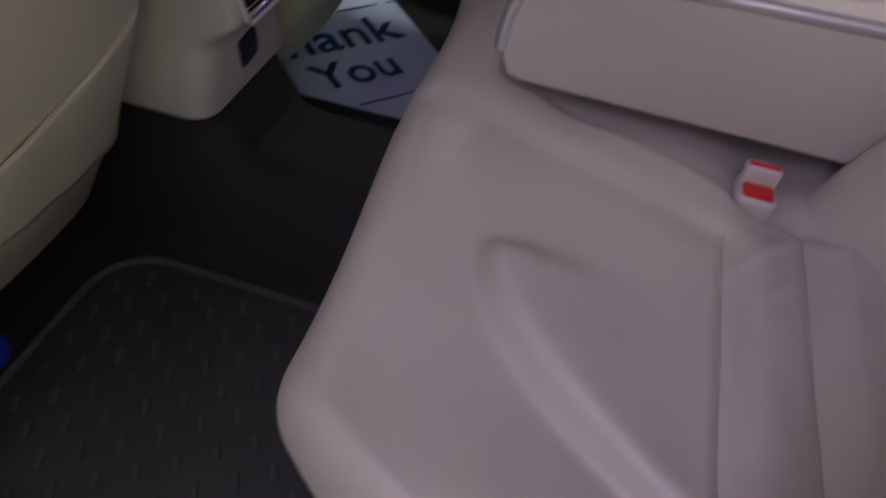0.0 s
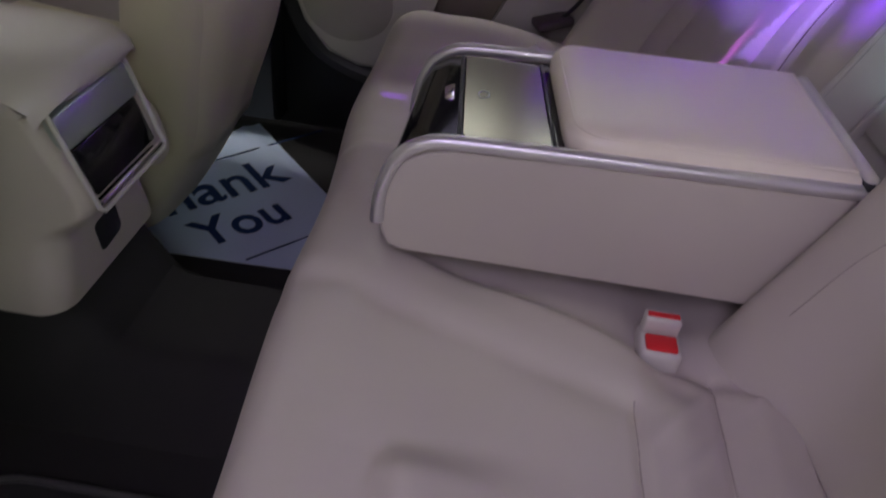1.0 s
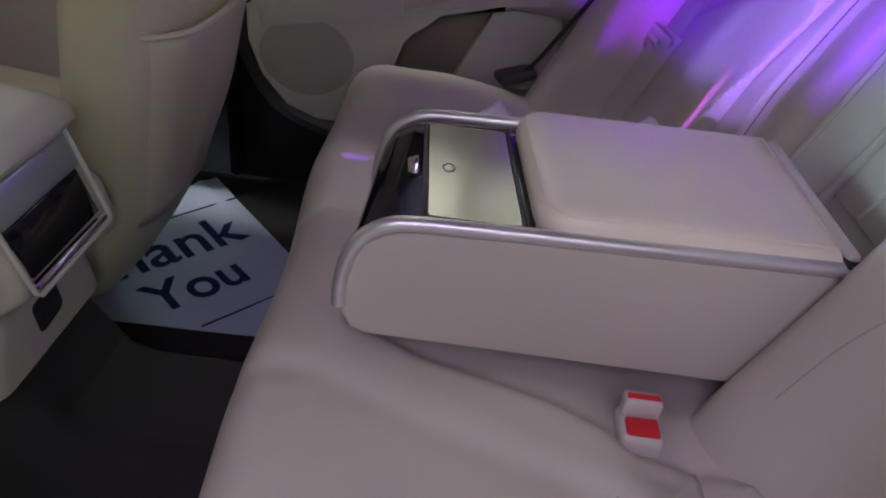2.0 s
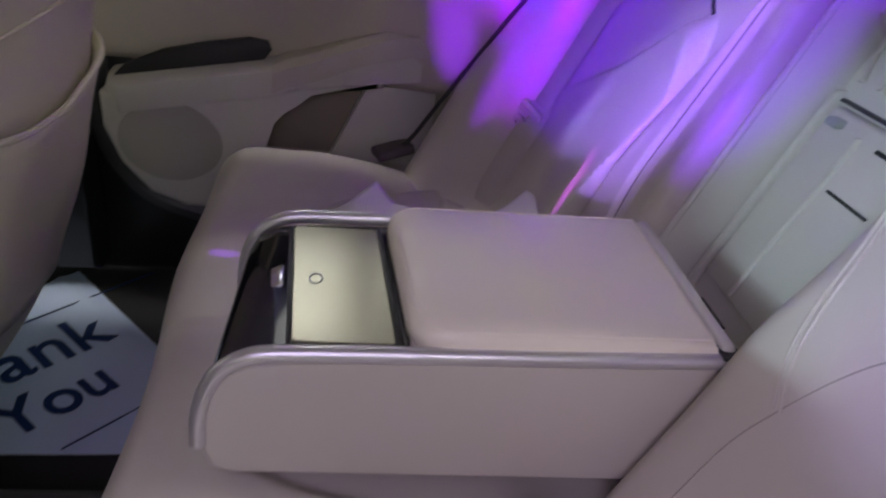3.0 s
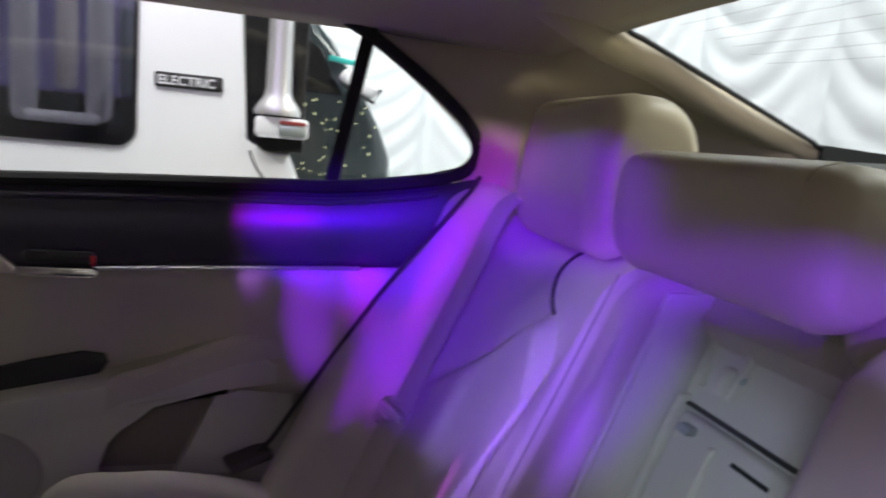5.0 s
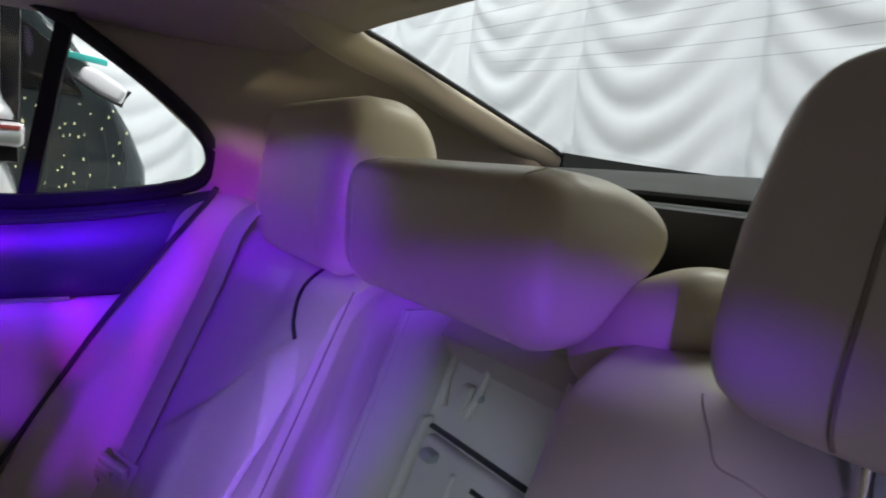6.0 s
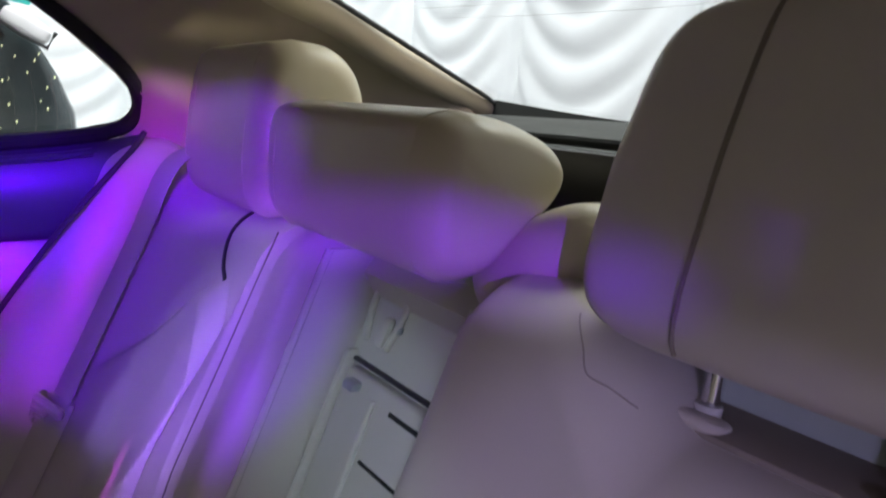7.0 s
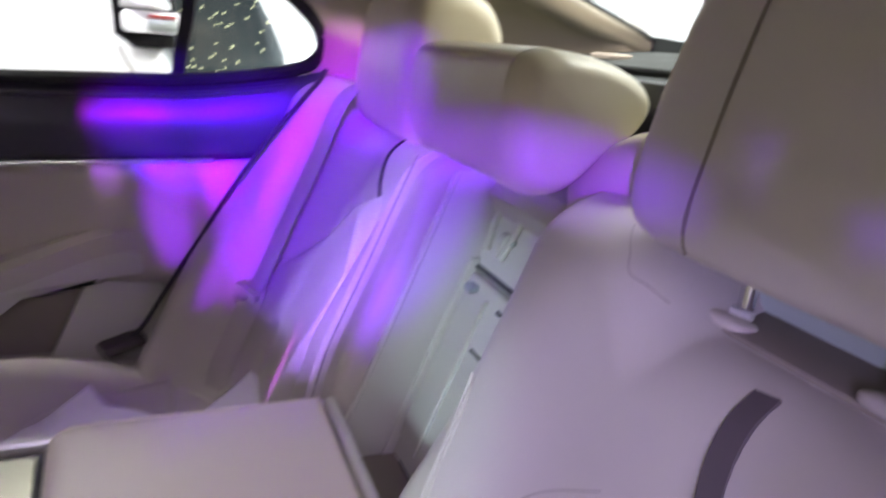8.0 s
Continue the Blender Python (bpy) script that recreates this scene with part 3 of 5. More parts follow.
# glass, frame and division bar
glass_outline = [(x, belt_z(x) - 0.01) for x in np.linspace(-0.75, 0.54, 20)] + [(0.558, 0.94), (0.553, 0.965), (0.53, 0.995), (0.48, 1.035), (0.42, 1.075), (0.36, 1.11), (0.28, 1.14), (0.10, 1.155), (-0.75, 1.10)]


def glass_y(x, z):
    return belt_y(x) + 0.012 - 0.27 * max(0, z - belt_z(x)) * (0.55 if x > 0.3 else 0.75)


bm = bmesh.new()
f = bm.faces.new([bm.verts.new((x, glass_y(x, z) + 0.01, z)) for x, z in glass_outline])
bmesh.ops.triangulate(bm, faces=[f])
pane = piece("pane", bm, WINDOW, door_1, smooth=0)
pane.visible_shadow = False
frame_line = [(x, glass_y(x, z), z) for x, z in [(0.50, belt_z(0.5) - 0.004), (0.54, belt_z(0.54)), (0.560, 0.935), (0.556, 0.963), (0.533, 0.994), (0.48, 1.036), (0.42, 1.076), (0.36, 1.112), (0.28, 1.14), (0.10, 1.155), (-0.30, 1.14)]]
piece("window_frame", tube(curve_points(frame_line, 5), 0.011, 8), MATTE, door_1, "black rubber window frame")
piece("division_bar", strap([(0.331, glass_y(0.331, 0.87), 0.862), (0.352, glass_y(0.35, 1.0), 0.99), (0.374, glass_y(0.374, 1.12), 1.125)], (1, -0.25, 0), 0.022, 0.012), MATTE, door_1, "black division bar")

# seal line; lower down it stands for the shade between door and seat
line = [(0.566, 0.574, 0.905), (0.548, 0.564, 0.880), (0.500, 0.552, 0.825), (0.452, 0.568, 0.757), (0.405, 0.600, 0.675), (0.362, 0.634, 0.592), (0.31, 0.655, 0.50), (0.264, 0.670, 0.418), (0.240, 0.678, 0.388)]
tagged(part("trim_door_seal", tube(curve_points(line, 6), 0.0040, 10), SEAL), "black rubber seal, its lower part standing for shade between door and seat", "door seal", kind="structure")

# door post beside the front seat
tagged(part("trim_right_post", prism([(-0.50, 0.05), (-0.36, 0.05), (-0.37, 0.60), (-0.30, 0.90), (-0.26, 1.12), (-0.34, 1.12), (-0.46, 0.60)], "y", 0.70, 0.78, 0.012), BLACK_TRIM), "black centre door post", "door post", kind="structure")
tagged(part("door_right_front", box(-1.40, -0.48, 0.68, 0.78, 0.05, 0.83, 0.02), PLASTIC), "closed front door seen from inside", "car door", kind="structure")

# ---- rear bench ----
def back_x(z):
    """The front face of the backrest, at the middle of a seat."""
    return 0.447 + 0.37 * (z - 0.36)


def cushion_top(x, y):
    a = abs(y)
    z = 0.374 - 0.055 * smooth01((x - 0.05) / 0.40)
    # crowned pad with a firm pointed edge outside, soft towards the middle
    r = (max(0.0, 0.30 - x) / 0.205) ** 1.3 + ((a - 0.33) / 0.25 if a > 0.33 else (0.33 - a) / 0.6) ** 1.3
    w = smooth01((a - 0.335) / 0.05)
    out = max(0.0, a - 0.36)
    inside = (x - 0.082 - 4.6 * out * out) / math.hypot(1.0, 9.2 * out)
    z += 0.034 * (smooth01((1.17 - r) / 1.1) * (1 - w) + math.sin(math.pi / 2 * smooth01(inside / 0.036)) * w) - 0.015
    z += 0.0025 * math.exp(-((inside - 0.045) / 0.030) ** 2) * w * smooth01((0.30 - x) / 0.06)
    # raised middle band between two creases, hollow under the armrest
    outer = 0.162 + 0.42 * max(-0.05, min(x, 0.225) - 0.07) + 0.2 * max(0.0, x - 0.225)
    inner = 0.080 + 0.35 * (x - 0.045)
    z += 0.0065 * smooth01((outer - a + 0.012) / 0.036) * smooth01((0.345 - x) / 0.03)
    z -= 0.003 * math.exp(-((a - outer - 0.012) / 0.012) ** 2) * smooth01((0.33 - x) / 0.03)
    z -= 0.012 * smooth01((inner - a + 0.01) / 0.022) * smooth01((x - 0.03) / 0.03)
    # well round the buckle and the rounded bolster behind it
    z -= 0.010 * math.exp(-((x - 0.345) / 0.022) ** 2 - ((a - 0.166) / 0.026) ** 2)
    z += 0.016 * math.exp(-((x - 0.417) / 0.032) ** 2 - ((a - 0.140) / 0.050) ** 2)
    # creases in the soft rear strip and one before the pad
    for x0, a0, x1, a1, h in ((0.316, 0.300, 0.398, 0.205, 0.0042), (0.350, 0.322, 0.400, 0.264, 0.0038), (0.418, 0.236, 0.450, 0.212, 0.0034), (0.045, 0.343, 0.105, 0.352, -0.0018)):
        dx, da = x1 - x0, a1 - a0
        t = max(0.0, min(1.0, ((x - x0) * dx + (a - a0) * da) / (dx * dx + da * da)))
        d = math.hypot(x - x0 - t * dx, a - a0 - t * da)
        z += h * math.exp(-(d / 0.005) ** 2) * (0.4 + 0.6 * math.sin(math.pi * t))
    # outer wings
    z += 0.022 * smooth01((a - 0.50) / 0.12)
    # seams of the rear strip
    for s, begin in ((0.315, 0.235), (0.400, 0.185)):
        z -= 0.006 * math.exp(-((x - s) / 0.005) ** 2) * smooth01((a - begin) / 0.02)
    z += 0.008 * math.exp(-((x - 0.357) / 0.028) ** 2) * smooth01((a - 0.21) / 0.04)
    z += 0.020 * smooth01((x - 0.39) / 0.05)
    if y < 0:
        z -= 0.030 * smooth01((x - (0.447 + 0.06 * a)) / 0.016)
    z += 0.0025 * noise.noise(Vector((x * 14, y * 14, 3))) + 0.0012 * noise.noise(Vector((x * 45, y * 30, 8))) * smooth01((x - 0.28) / 0.06)
    return z


def cushion_front(y):
    if y > 0:
        r = smooth01((y - 0.60) / 0.10)
        return -0.066 - 0.032 * smooth01(y / 0.36) + 0.13 * r * r
    r = smooth01((-y - 0.50) / 0.15)
    return -0.066 + 0.030 * smooth01((-y - 0.10) / 0.40) + 0.12 * r * r


rear_bench = thing("rear_bench", (0.4, 0, 0), "beige leather rear bench seat with hollowed outer places", "car seat")
rings = []
Y0, Y1 = -0.652, 0.672
ys = list(np.linspace(Y0, Y0 + 0.04, 8)) + list(np.linspace(Y0 + 0.055, Y1 - 0.055, 170)) + list(np.linspace(Y1 - 0.04, Y1, 8))
for y in ys:
    d = min(y - Y0, Y1 - y)
    drop = 0.04 - math.sqrt(max(0, 0.04 ** 2 - max(0, 0.04 - d) ** 2))
    xf = cushion_front(y) + drop
    prof = [(xf + 0.085, 0.02), (xf + 0.06, 0.10), (xf + 0.03, 0.18), (xf + 0.010, 0.25)]
    for w in np.linspace(0, 90, 9):
        w = radians(w)
        prof.append((xf + 0.055 - 0.055 * math.cos(w), 0.29 + (cushion_top(xf + 0.055, y) - 0.29) * math.sin(w)))
    for x in np.linspace(xf + 0.065, 0.515, 120):
        prof.append((x, cushion_top(x, y)))
    prof += [(0.54, 0.30), (0.54, 0.02)]
    rings.append([(x, y, z - drop) for x, z in prof])
cushion = piece("cushion", loft(rings), LEATHER, rear_bench, "beige leather seat cushion")
for sign in (-1, 1):
    for x, begin in ((0.315, 0.245), (0.400, 0.195)):
        line = [(x, a * sign, cushion_top(x, a * sign) + 0.0004) for a in np.linspace(begin, 0.59, 50)]
        ob = part("seam", tube(line, 0.0009, 5), SEAM, cushion)
        ob.matrix_parent_inverse = cushion.matrix_basis.inverted()


def gap_line(z):
    """Where the wing of the far backrest meets the middle panel."""
    return 0.154 + 0.079 * (0.84 - z)


def back_front(y, z):
    a = abs(y)
    x = back_x(z)
    x -= (0.195 - 0.11 * (z - 0.36)) * smooth01((a - (0.372 if y > 0 else 0.345 + 0.07 * smooth01((0.6 - z) / 0.2))) / 0.275)
    if y < 0:
        x += 0.026 * smooth01((a - 0.16) / 0.15) * smooth01((0.50 - z) / 0.13)
        x -= (0.018 + 0.018 * smooth01((0.68 - z) / 0.12)) * smooth01((0.27 - a) / 0.13)
        return x + 0.003 * noise.noise(Vector((y * 7, z * 7, 5)))
    # inner wing that widens downwards, then the insert
    wing = max(gap_line(z) + 0.014, min(0.37, 0.152 + 0.316 * (0.84 - z)))
    split = gap_line(z)
    x -= 0.036 * smooth01((wing - a + 0.004) / 0.012) * (0.3 + 0.7 * smooth01((z - 0.40) / 0.2))
    x += 0.012 * math.exp(-((a - wing - 0.009) / 0.007) ** 2)
    x += 0.014 * smooth01((split - a) / 0.008) + 0.008 * math.exp(-((a - split) / 0.004) ** 2)
    # padded insert with a rounded top
    head = 0.752 - 0.92 * max(0.0, a - 0.305) ** 1.02 - 4.4 * max(0.0, 0.295 - a) ** 1.5
    inside = smooth01((a - wing - 0.008) / 0.010) * smooth01((0.50 - a) / 0.10)
    x -= 0.026 * inside * smooth01((head - z) / 0.020) + 0.014 * inside * smooth01((0.64 - z) / 0.13)
    return x + 0.003 * noise.noise(Vector((y * 7, z * 7, 5)))


def back_top(y):
    a = abs(y)
    if y > 0:
        return 0.845 + 0.055 * smooth01((a - 0.43) / 0.2)
    return 0.792 + 0.068 * smooth01((0.285 - a) / 0.085) + 0.08 * smooth01((a - 0.46) / 0.18)


def back_skin(y, z):
    """The front face carried over the rounded top edge."""
    edge = back_top(y) - 0.045
    if z <= edge:
        return back_front(y, z)
    w = math.asin(min(1.0, (z - edge) / 0.045))
    return back_front(y, edge) + 0.055 * (1 - math.cos(w)) + 0.016 * math.sin(w)


def backrest(sign, name, label):
    rings = []
    y0, y1 = 0.118, 0.665
    ys = list(np.linspace(y0, y0 + 0.025, 7)) + list(np.linspace(y0 + 0.028, y1 - 0.035, 150)) + list(np.linspace(y1 - 0.025, y1, 6))
    for y in ys:
        d = min(y - y0, y1 - y)
        soft = 0.025 - math.sqrt(max(0, 0.025 ** 2 - max(0, 0.025 - d) ** 2))
        top = back_top(y * sign) - soft
        prof = []
        for z in np.linspace(0.30, top - 0.045, 76):
            prof.append((back_front(y * sign, z) + soft, z))
        xe, ze = prof[-1]
        for w in np.linspace(10, 90, 8):
            w = radians(w)
            prof.append((xe + 0.055 * (1 - math.cos(w)) + 0.016 * math.sin(w), ze + 0.045 * math.sin(w)))
        prof += [(xe + 0.10, ze + 0.045), (xe + 0.135, ze + 0.03), (0.62, 0.30)]
        rings.append([(x, y * sign, z) for x, z in prof])
    return piece(name, loft(rings), LEATHER, rear_bench, label)


right_back = backrest(1, "backrest", "beige leather backrest with wide side wing")
left_back = backrest(-1, "backrest", "beige leather backrest with wide side wing")
# dark fabric strip set into each backrest above its insert
for sign, back in ((1, right_back), (-1, left_back)):
    width = 0.0045 if sign > 0 else 0.017
    line = ((0.296, 0.752), (0.318, 0.766), (0.332, 0.79), (0.328, 0.815), (0.318, 0.836)) if sign > 0 else ((0.408, 0.62), (0.402, 0.660), (0.390, 0.705), (0.370, 0.750), (0.350, 0.788))
    pts = [(back_skin(p.x * sign, p.y) - 0.002, p.x * sign, p.y) for p in curve_points([(a, z, 0) for a, z in line], 4)]
    ob = part("gap_strip", strap(pts, (0, 1, 0), width, 0.003), BLACK_TRIM if sign > 0 else STRIP, back, "dark slot edging" if sign > 0 else "dark brown fabric strip")
    ob.matrix_parent_inverse = back.matrix_basis.inverted()

for shift in (0.0, -0.006):
    line = [(back_front(p.x + shift, p.y) - 0.0004, p.x + shift, p.y) for p in curve_points([(-0.133, 0.70, 0), (-0.150, 0.634, 0), (-0.170, 0.582, 0), (-0.188, 0.548, 0)], 8)]
    ob = part("stitching", tube(line, 0.0016, 6), LEATHER, left_back, "raised twin stitching")
    ob.matrix_parent_inverse = left_back.matrix_basis.inverted()
line = [(back_front(p.x, p.y), p.x, p.y) for p in curve_points([(-0.300, 0.700, 0), (-0.250, 0.665, 0), (-0.220, 0.624, 0), (-0.207, 0.598, 0), (-0.192, 0.548, 0), (-0.182, 0.50, 0), (-0.180, 0.43, 0)], 8)]
ob = part("seam", tube(line, 0.0008, 5), SEAM, left_back, "stitched seam")
ob.matrix_parent_inverse = left_back.matrix_basis.inverted()
line = [(back_skin(p.x, p.y) - 0.0006, p.x, p.y) for p in curve_points([(-0.205, 0.849, 0), (-0.219, 0.834, 0), (-0.229, 0.821, 0), (-0.241, 0.815, 0), (-0.255, 0.806, 0)], 6)]
ob = part("seam", tube(line, 0.0007, 5), SEAM, left_back, "curved shoulder seam")
ob.matrix_parent_inverse = left_back.matrix_basis.inverted()
line = [(back_front(gap_line(z), z) - 0.001, gap_line(z), z) for z in np.linspace(0.44, 0.835, 30)]
ob = part("seam", tube(line, 0.0010, 5), THREAD, right_back, "dark gap beside the wing")
ob.matrix_parent_inverse = right_back.matrix_basis.inverted()

# recess behind the folded armrest, with the load hatch
rings = []
for z in np.linspace(0.34, 0.81, 14):
    x = back_x(z) + 0.085
    rings.append([(x, -0.125, z), (x, 0.125, z), (x + 0.03, 0.125, z), (x + 0.03, -0.125, z)])
piece("recess_panel", loft(rings), PLASTIC_LIGHT, rear_bench, "pale plastic panel of the armrest recess")
rings = []
for y in np.linspace(-0.125, 0.125, 9):
    x = back_x(0.80) + 0.055
    rings.append([(x + 0.02, y, 0.775), (x + 0.005, y, 0.80), (x + 0.02, y, 0.822), (x + 0.06, y, 0.832), (x + 0.13, y, 0.82), (x + 0.10, y, 0.77)])
piece("recess_top", loft(rings), LEATHER, rear_bench)
# pale liner of the recess with a bead along its front edge
for sign in (1, -1):
    rings = []
    for z in np.linspace(0.40, 0.825, 12):
        x = back_x(z)
        rings.append([(x + 0.012, 0.1165 * sign, z), (x + 0.090, 0.1165 * sign, z), (x + 0.090, 0.1115 * sign, z), (x + 0.012, 0.1115 * sign, z)])
    piece("recess_liner", loft(rings), PLASTIC_LIGHT, rear_bench, "pale plastic liner of the recess")
    piece("recess_bead", tube([(back_x(z) + 0.011, 0.1135 * sign, z) for z in np.linspace(0.40, 0.825, 12)], 0.0042, 8), PLASTIC_LIGHT, rear_bench)
for y, bend in ((0.092, 0.010), (0.055, -0.008)):
    line = [(back_x(z) + 0.081, y + bend * math.sin((z - 0.735) / 0.075 * math.pi), z) for z in np.linspace(0.735, 0.81, 9)]
    piece("recess_rib", tube(line, 0.0040, 8), PLASTIC_LIGHT, rear_bench)
hatch = thing("load_hatch", (back_x(0.6) + 0.08, 0, 0.5), "pale plastic load hatch with frame and latch", "hatch")


def recess_plate(y0, y1, z0, z1, out0, out1, bevel=0.003):
    bm = box(-out1, -out0, y0, y1, z0, z1, bevel)
    for v in bm.verts:
        v.co.x += back_x(v.co.z) + 0.085
    return bm


piece("door", recess_plate(-0.085, 0.095, 0.50, 0.708, -0.004, 0.010, 0.004), PLASTIC_LIGHT, hatch, "pale hatch door")
piece("frame", recess_plate(0.100, 0.108, 0.46, 0.722, 0.0, 0.014), PLASTIC_LIGHT, hatch)
piece("frame", recess_plate(-0.100, -0.092, 0.46, 0.722, 0.0, 0.014), PLASTIC_LIGHT, hatch)
piece("gap", recess_plate(-0.09, 0.100, 0.7115, 0.7150, 0.0, 0.0045, 0.0005), BLACK_TRIM, hatch)
piece("latch", recess_plate(0.062, 0.083, 0.692, 0.701, 0.0, 0.020, 0.003), SILVER_PAINT, hatch, "grey latch")
piece("catch", recess_plate(-0.040, 0.007, 0.690, 0.6940, 0.0, 0.0115, 0.0008), SHELF, hatch, "grey catch")
piece("catch", recess_plate(-0.040, 0.023, 0.6405, 0.6435, 0.0, 0.0115, 0.0008), SHELF, hatch, "grey catch")
piece("rib", recess_plate(0.030, 0.038, 0.505, 0.695, 0.008, 0.015, 0.003), PLASTIC_LIGHT, hatch)
piece("hinge_boss", recess_plate(0.055, 0.072, 0.735, 0.765, 0.0, 0.012, 0.006), PLASTIC_LIGHT, hatch)
piece("screw", recess_plate(0.042, 0.050, 0.752, 0.760, 0.0, 0.006, 0.003), SILVER_PAINT, hatch)


# ---- headrests ----
def headrest_block(side, y0, y1, round_by, dome=0.004):
    """Padding: one smooth side outline (x and z) carried across, with rounded ends."""
    line = curve_points([(x, 0, z) for x, z in side] + [(side[0][0], 0, side[0][1])], 6)[:-1]
    mid = sum(line, Vector()) / len(line)
    rings = []
    for share in (0.15, 0.55):
        rings.append([mid.lerp(p, share * 0.66) + Vector((0, y0 - dome * (1 - share), 0)) for p in line])
    steps = [y0 + round_by * (1 - math.cos(w)) for w in np.linspace(0, math.pi / 2, 9)]
    steps += list(np.linspace(y0 + round_by, y1 - round_by, 26))[1:-1]
    steps += [y1 - round_by * (1 - math.cos(w)) for w in np.linspace(math.pi / 2, 0, 9)]
    for y in steps:
        e = max(0.0, 1 - min(y - y0, y1 - y) / round_by)
        grow = 1 - 0.34 * (1 - math.sqrt(max(0.0, 1 - e * e)))
        rings.append([mid.lerp(p, grow) + Vector((0.0015 * noise.noise(Vector((y * 18, p.z * 18, 4))), y, 0)) for p in line])
    for share in (0.55, 0.15):
        rings.append([mid.lerp(p, share * 0.66) + Vector((0, y1 + dome * (1 - share), 0)) for p in line])
    return loft(rings), line


def soft_headrest(place, side, y0, y1, label, seams, round_by=0.035, widen=0.0, posts=()):
    t = thing("headrest", place, label, "headrest", "rear headrests")
    bm, line = headrest_block(side, y0, y1, round_by)
    zs = [p[1] for p in side]
    low, high = min(zs), max(zs)

    def spread(y, z):
        """The foot is a little wider than the top."""
        return (y0 + y1) / 2 + (y - (y0 + y1) / 2) * (1 + widen * (0.5 - (z - low) / (high - low)))

    for v in bm.verts:
        v.co.y = spread(v.co.y, v.co.z)
    piece("padding", bm, LEATHER_WARM, t, "padded leather headrest")
    for y in seams:
        half = line[: len(line) // 2 + 2]
        piece("seam", tube([(p.x + 0.0004, spread(y, p.z), p.z - 0.0003) for p in half], 0.0009, 5), LEATHER_WARM, t, "stitched seam")
    for y in posts:
        piece("post", tube([(place[0] + 0.008, y, low - 0.05), (place[0] + 0.014, y, low + 0.04)], 0.0058, 12), CHROME, t, "chrome post")
    return t


def tall_headrest(y, z, width, height, x, tilt, deep, foot, posts, label):
    t = thing("headrest", (x, y, foot), label, "headrest", "rear headrests")
    bm = pillow(0, 0, 0, deep, width, height, 0.33, 0, -0.06, 48, 32)

    def shaped(co):
        back, up = co.x / deep + 0.5, co.z / height + 0.5
        co.z *= 1 - (0.30 if co.z > 0 else 0.15) * smooth01(back)
        co.y *= 1 - 0.09 * smooth01((up - 0.45) / 0.55)
        return co

    for v in bm.verts:
        shaped(v.co)
        v.co.x += 0.001 * noise.noise(Vector((v.co.y * 30, v.co.z * 30, y)))
    m = pose(x, y, z, 0, tilt, 0)
    piece("padding", turned(bm, m), LEATHER, t, "padded leather headrest")
    seam = []
    for k in np.linspace(-0.47, 0.47, 30):
        level = math.sqrt(1 - abs(2 * k) ** 6) ** 0.33
        seam.append(m @ shaped(Vector((-deep / 2 * level, 0.058 * (1 + 0.12 * (0.5 - k)), k * height))))
    piece("seam", tube(seam, 0.0016, 5), THREAD, t, "dark stitched seam")
    for py in posts:
        piece("post", tube([(x + 0.008, py, foot - 0.03), (x + 0.014, py, z - height * 0.30)], 0.0058, 12), CHROME, t, "chrome post")
        piece("guide", pillow(x - 0.002, py, foot + 0.002, 0.030, 0.040, 0.011, 0.7, 14, 0, 24, 10), PLASTIC, t, "beige plastic post guide")
        piece("collar", tube([(x + 0.008, py, foot + 0.004), (x + 0.0085, py, foot + 0.010)], 0.0085, 12), PLASTIC_LIGHT, t, "pale collar round the post")
    return t


FAR_SIDE = [(0.646, 1.034), (0.612, 1.020), (0.600, 0.970), (0.594, 0.900), (0.602, 0.850), (0.630, 0.832), (0.665, 0.850), (0.715, 0.900), (0.735, 0.960), (0.722, 1.005), (0.690, 1.030)]
soft_headrest((0.665, 0.345, 0.835), FAR_SIDE, 0.226, 0.502, "beige leather headrest on the far outer seat", (0.266, 0.459), 0.040, 0.05, (0.28, 0.41))
MIDDLE_SIDE = [(0.606, 0.9675), (0.581, 0.956), (0.576, 0.915), (0.580, 0.868), (0.600, 0.847), (0.632, 0.849), (0.664, 0.878), (0.700, 0.905), (0.711, 0.929), (0.694, 0.949), (0.652, 0.963)]
soft_headrest((0.640, 0.025, 0.848), MIDDLE_SIDE, -0.124, 0.172, "wide beige leather headrest over the armrest recess", (-0.092, 0.136), 0.036)
tall_headrest(-0.353, 0.935, 0.275, 0.197, 0.682, 10, 0.13, 0.795, (-0.269, -0.392), "tall beige leather headrest on two chrome posts")
# the ledge's dark colour is the headrest's shade
piece("trough_ledge", box(0.668, 0.748, -0.60, -0.226, 0.770, 0.7965, 0.003), PAINTED_BROWN, rear_bench, "ledge round the headrest posts, headrest shade painted dark brown")
piece("trough_wall", box(0.724, 0.760, -0.368, -0.238, 0.785, 0.885, 0.016, 4), GREY_GREEN, rear_bench, "grey-green block behind the headrest posts")
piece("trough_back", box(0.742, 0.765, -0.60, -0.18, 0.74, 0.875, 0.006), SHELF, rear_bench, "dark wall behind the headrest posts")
# padded shoulder between the left backrest and the middle headrest
piece("shoulder", turned(pillow(0, 0, 0, 0.11, 0.15, 0.065, 0.7, 8), pose(0.708, -0.120, 0.858, -32, 0, 0)), LEATHER_WARM, rear_bench, "small padded bolster under the middle headrest")
piece("shoulder", pillow(0.73, 0.19, 0.835, 0.10, 0.12, 0.07, 0.65, 10), LEATHER, rear_bench)

# ---- folding armrest ----
armrest = thing("folding_armrest", (0.25, 0.003, 0.36), "beige leather folding armrest with glossy control panel, folded down", "armrest")
AY0, AY1 = -0.118, 0.122


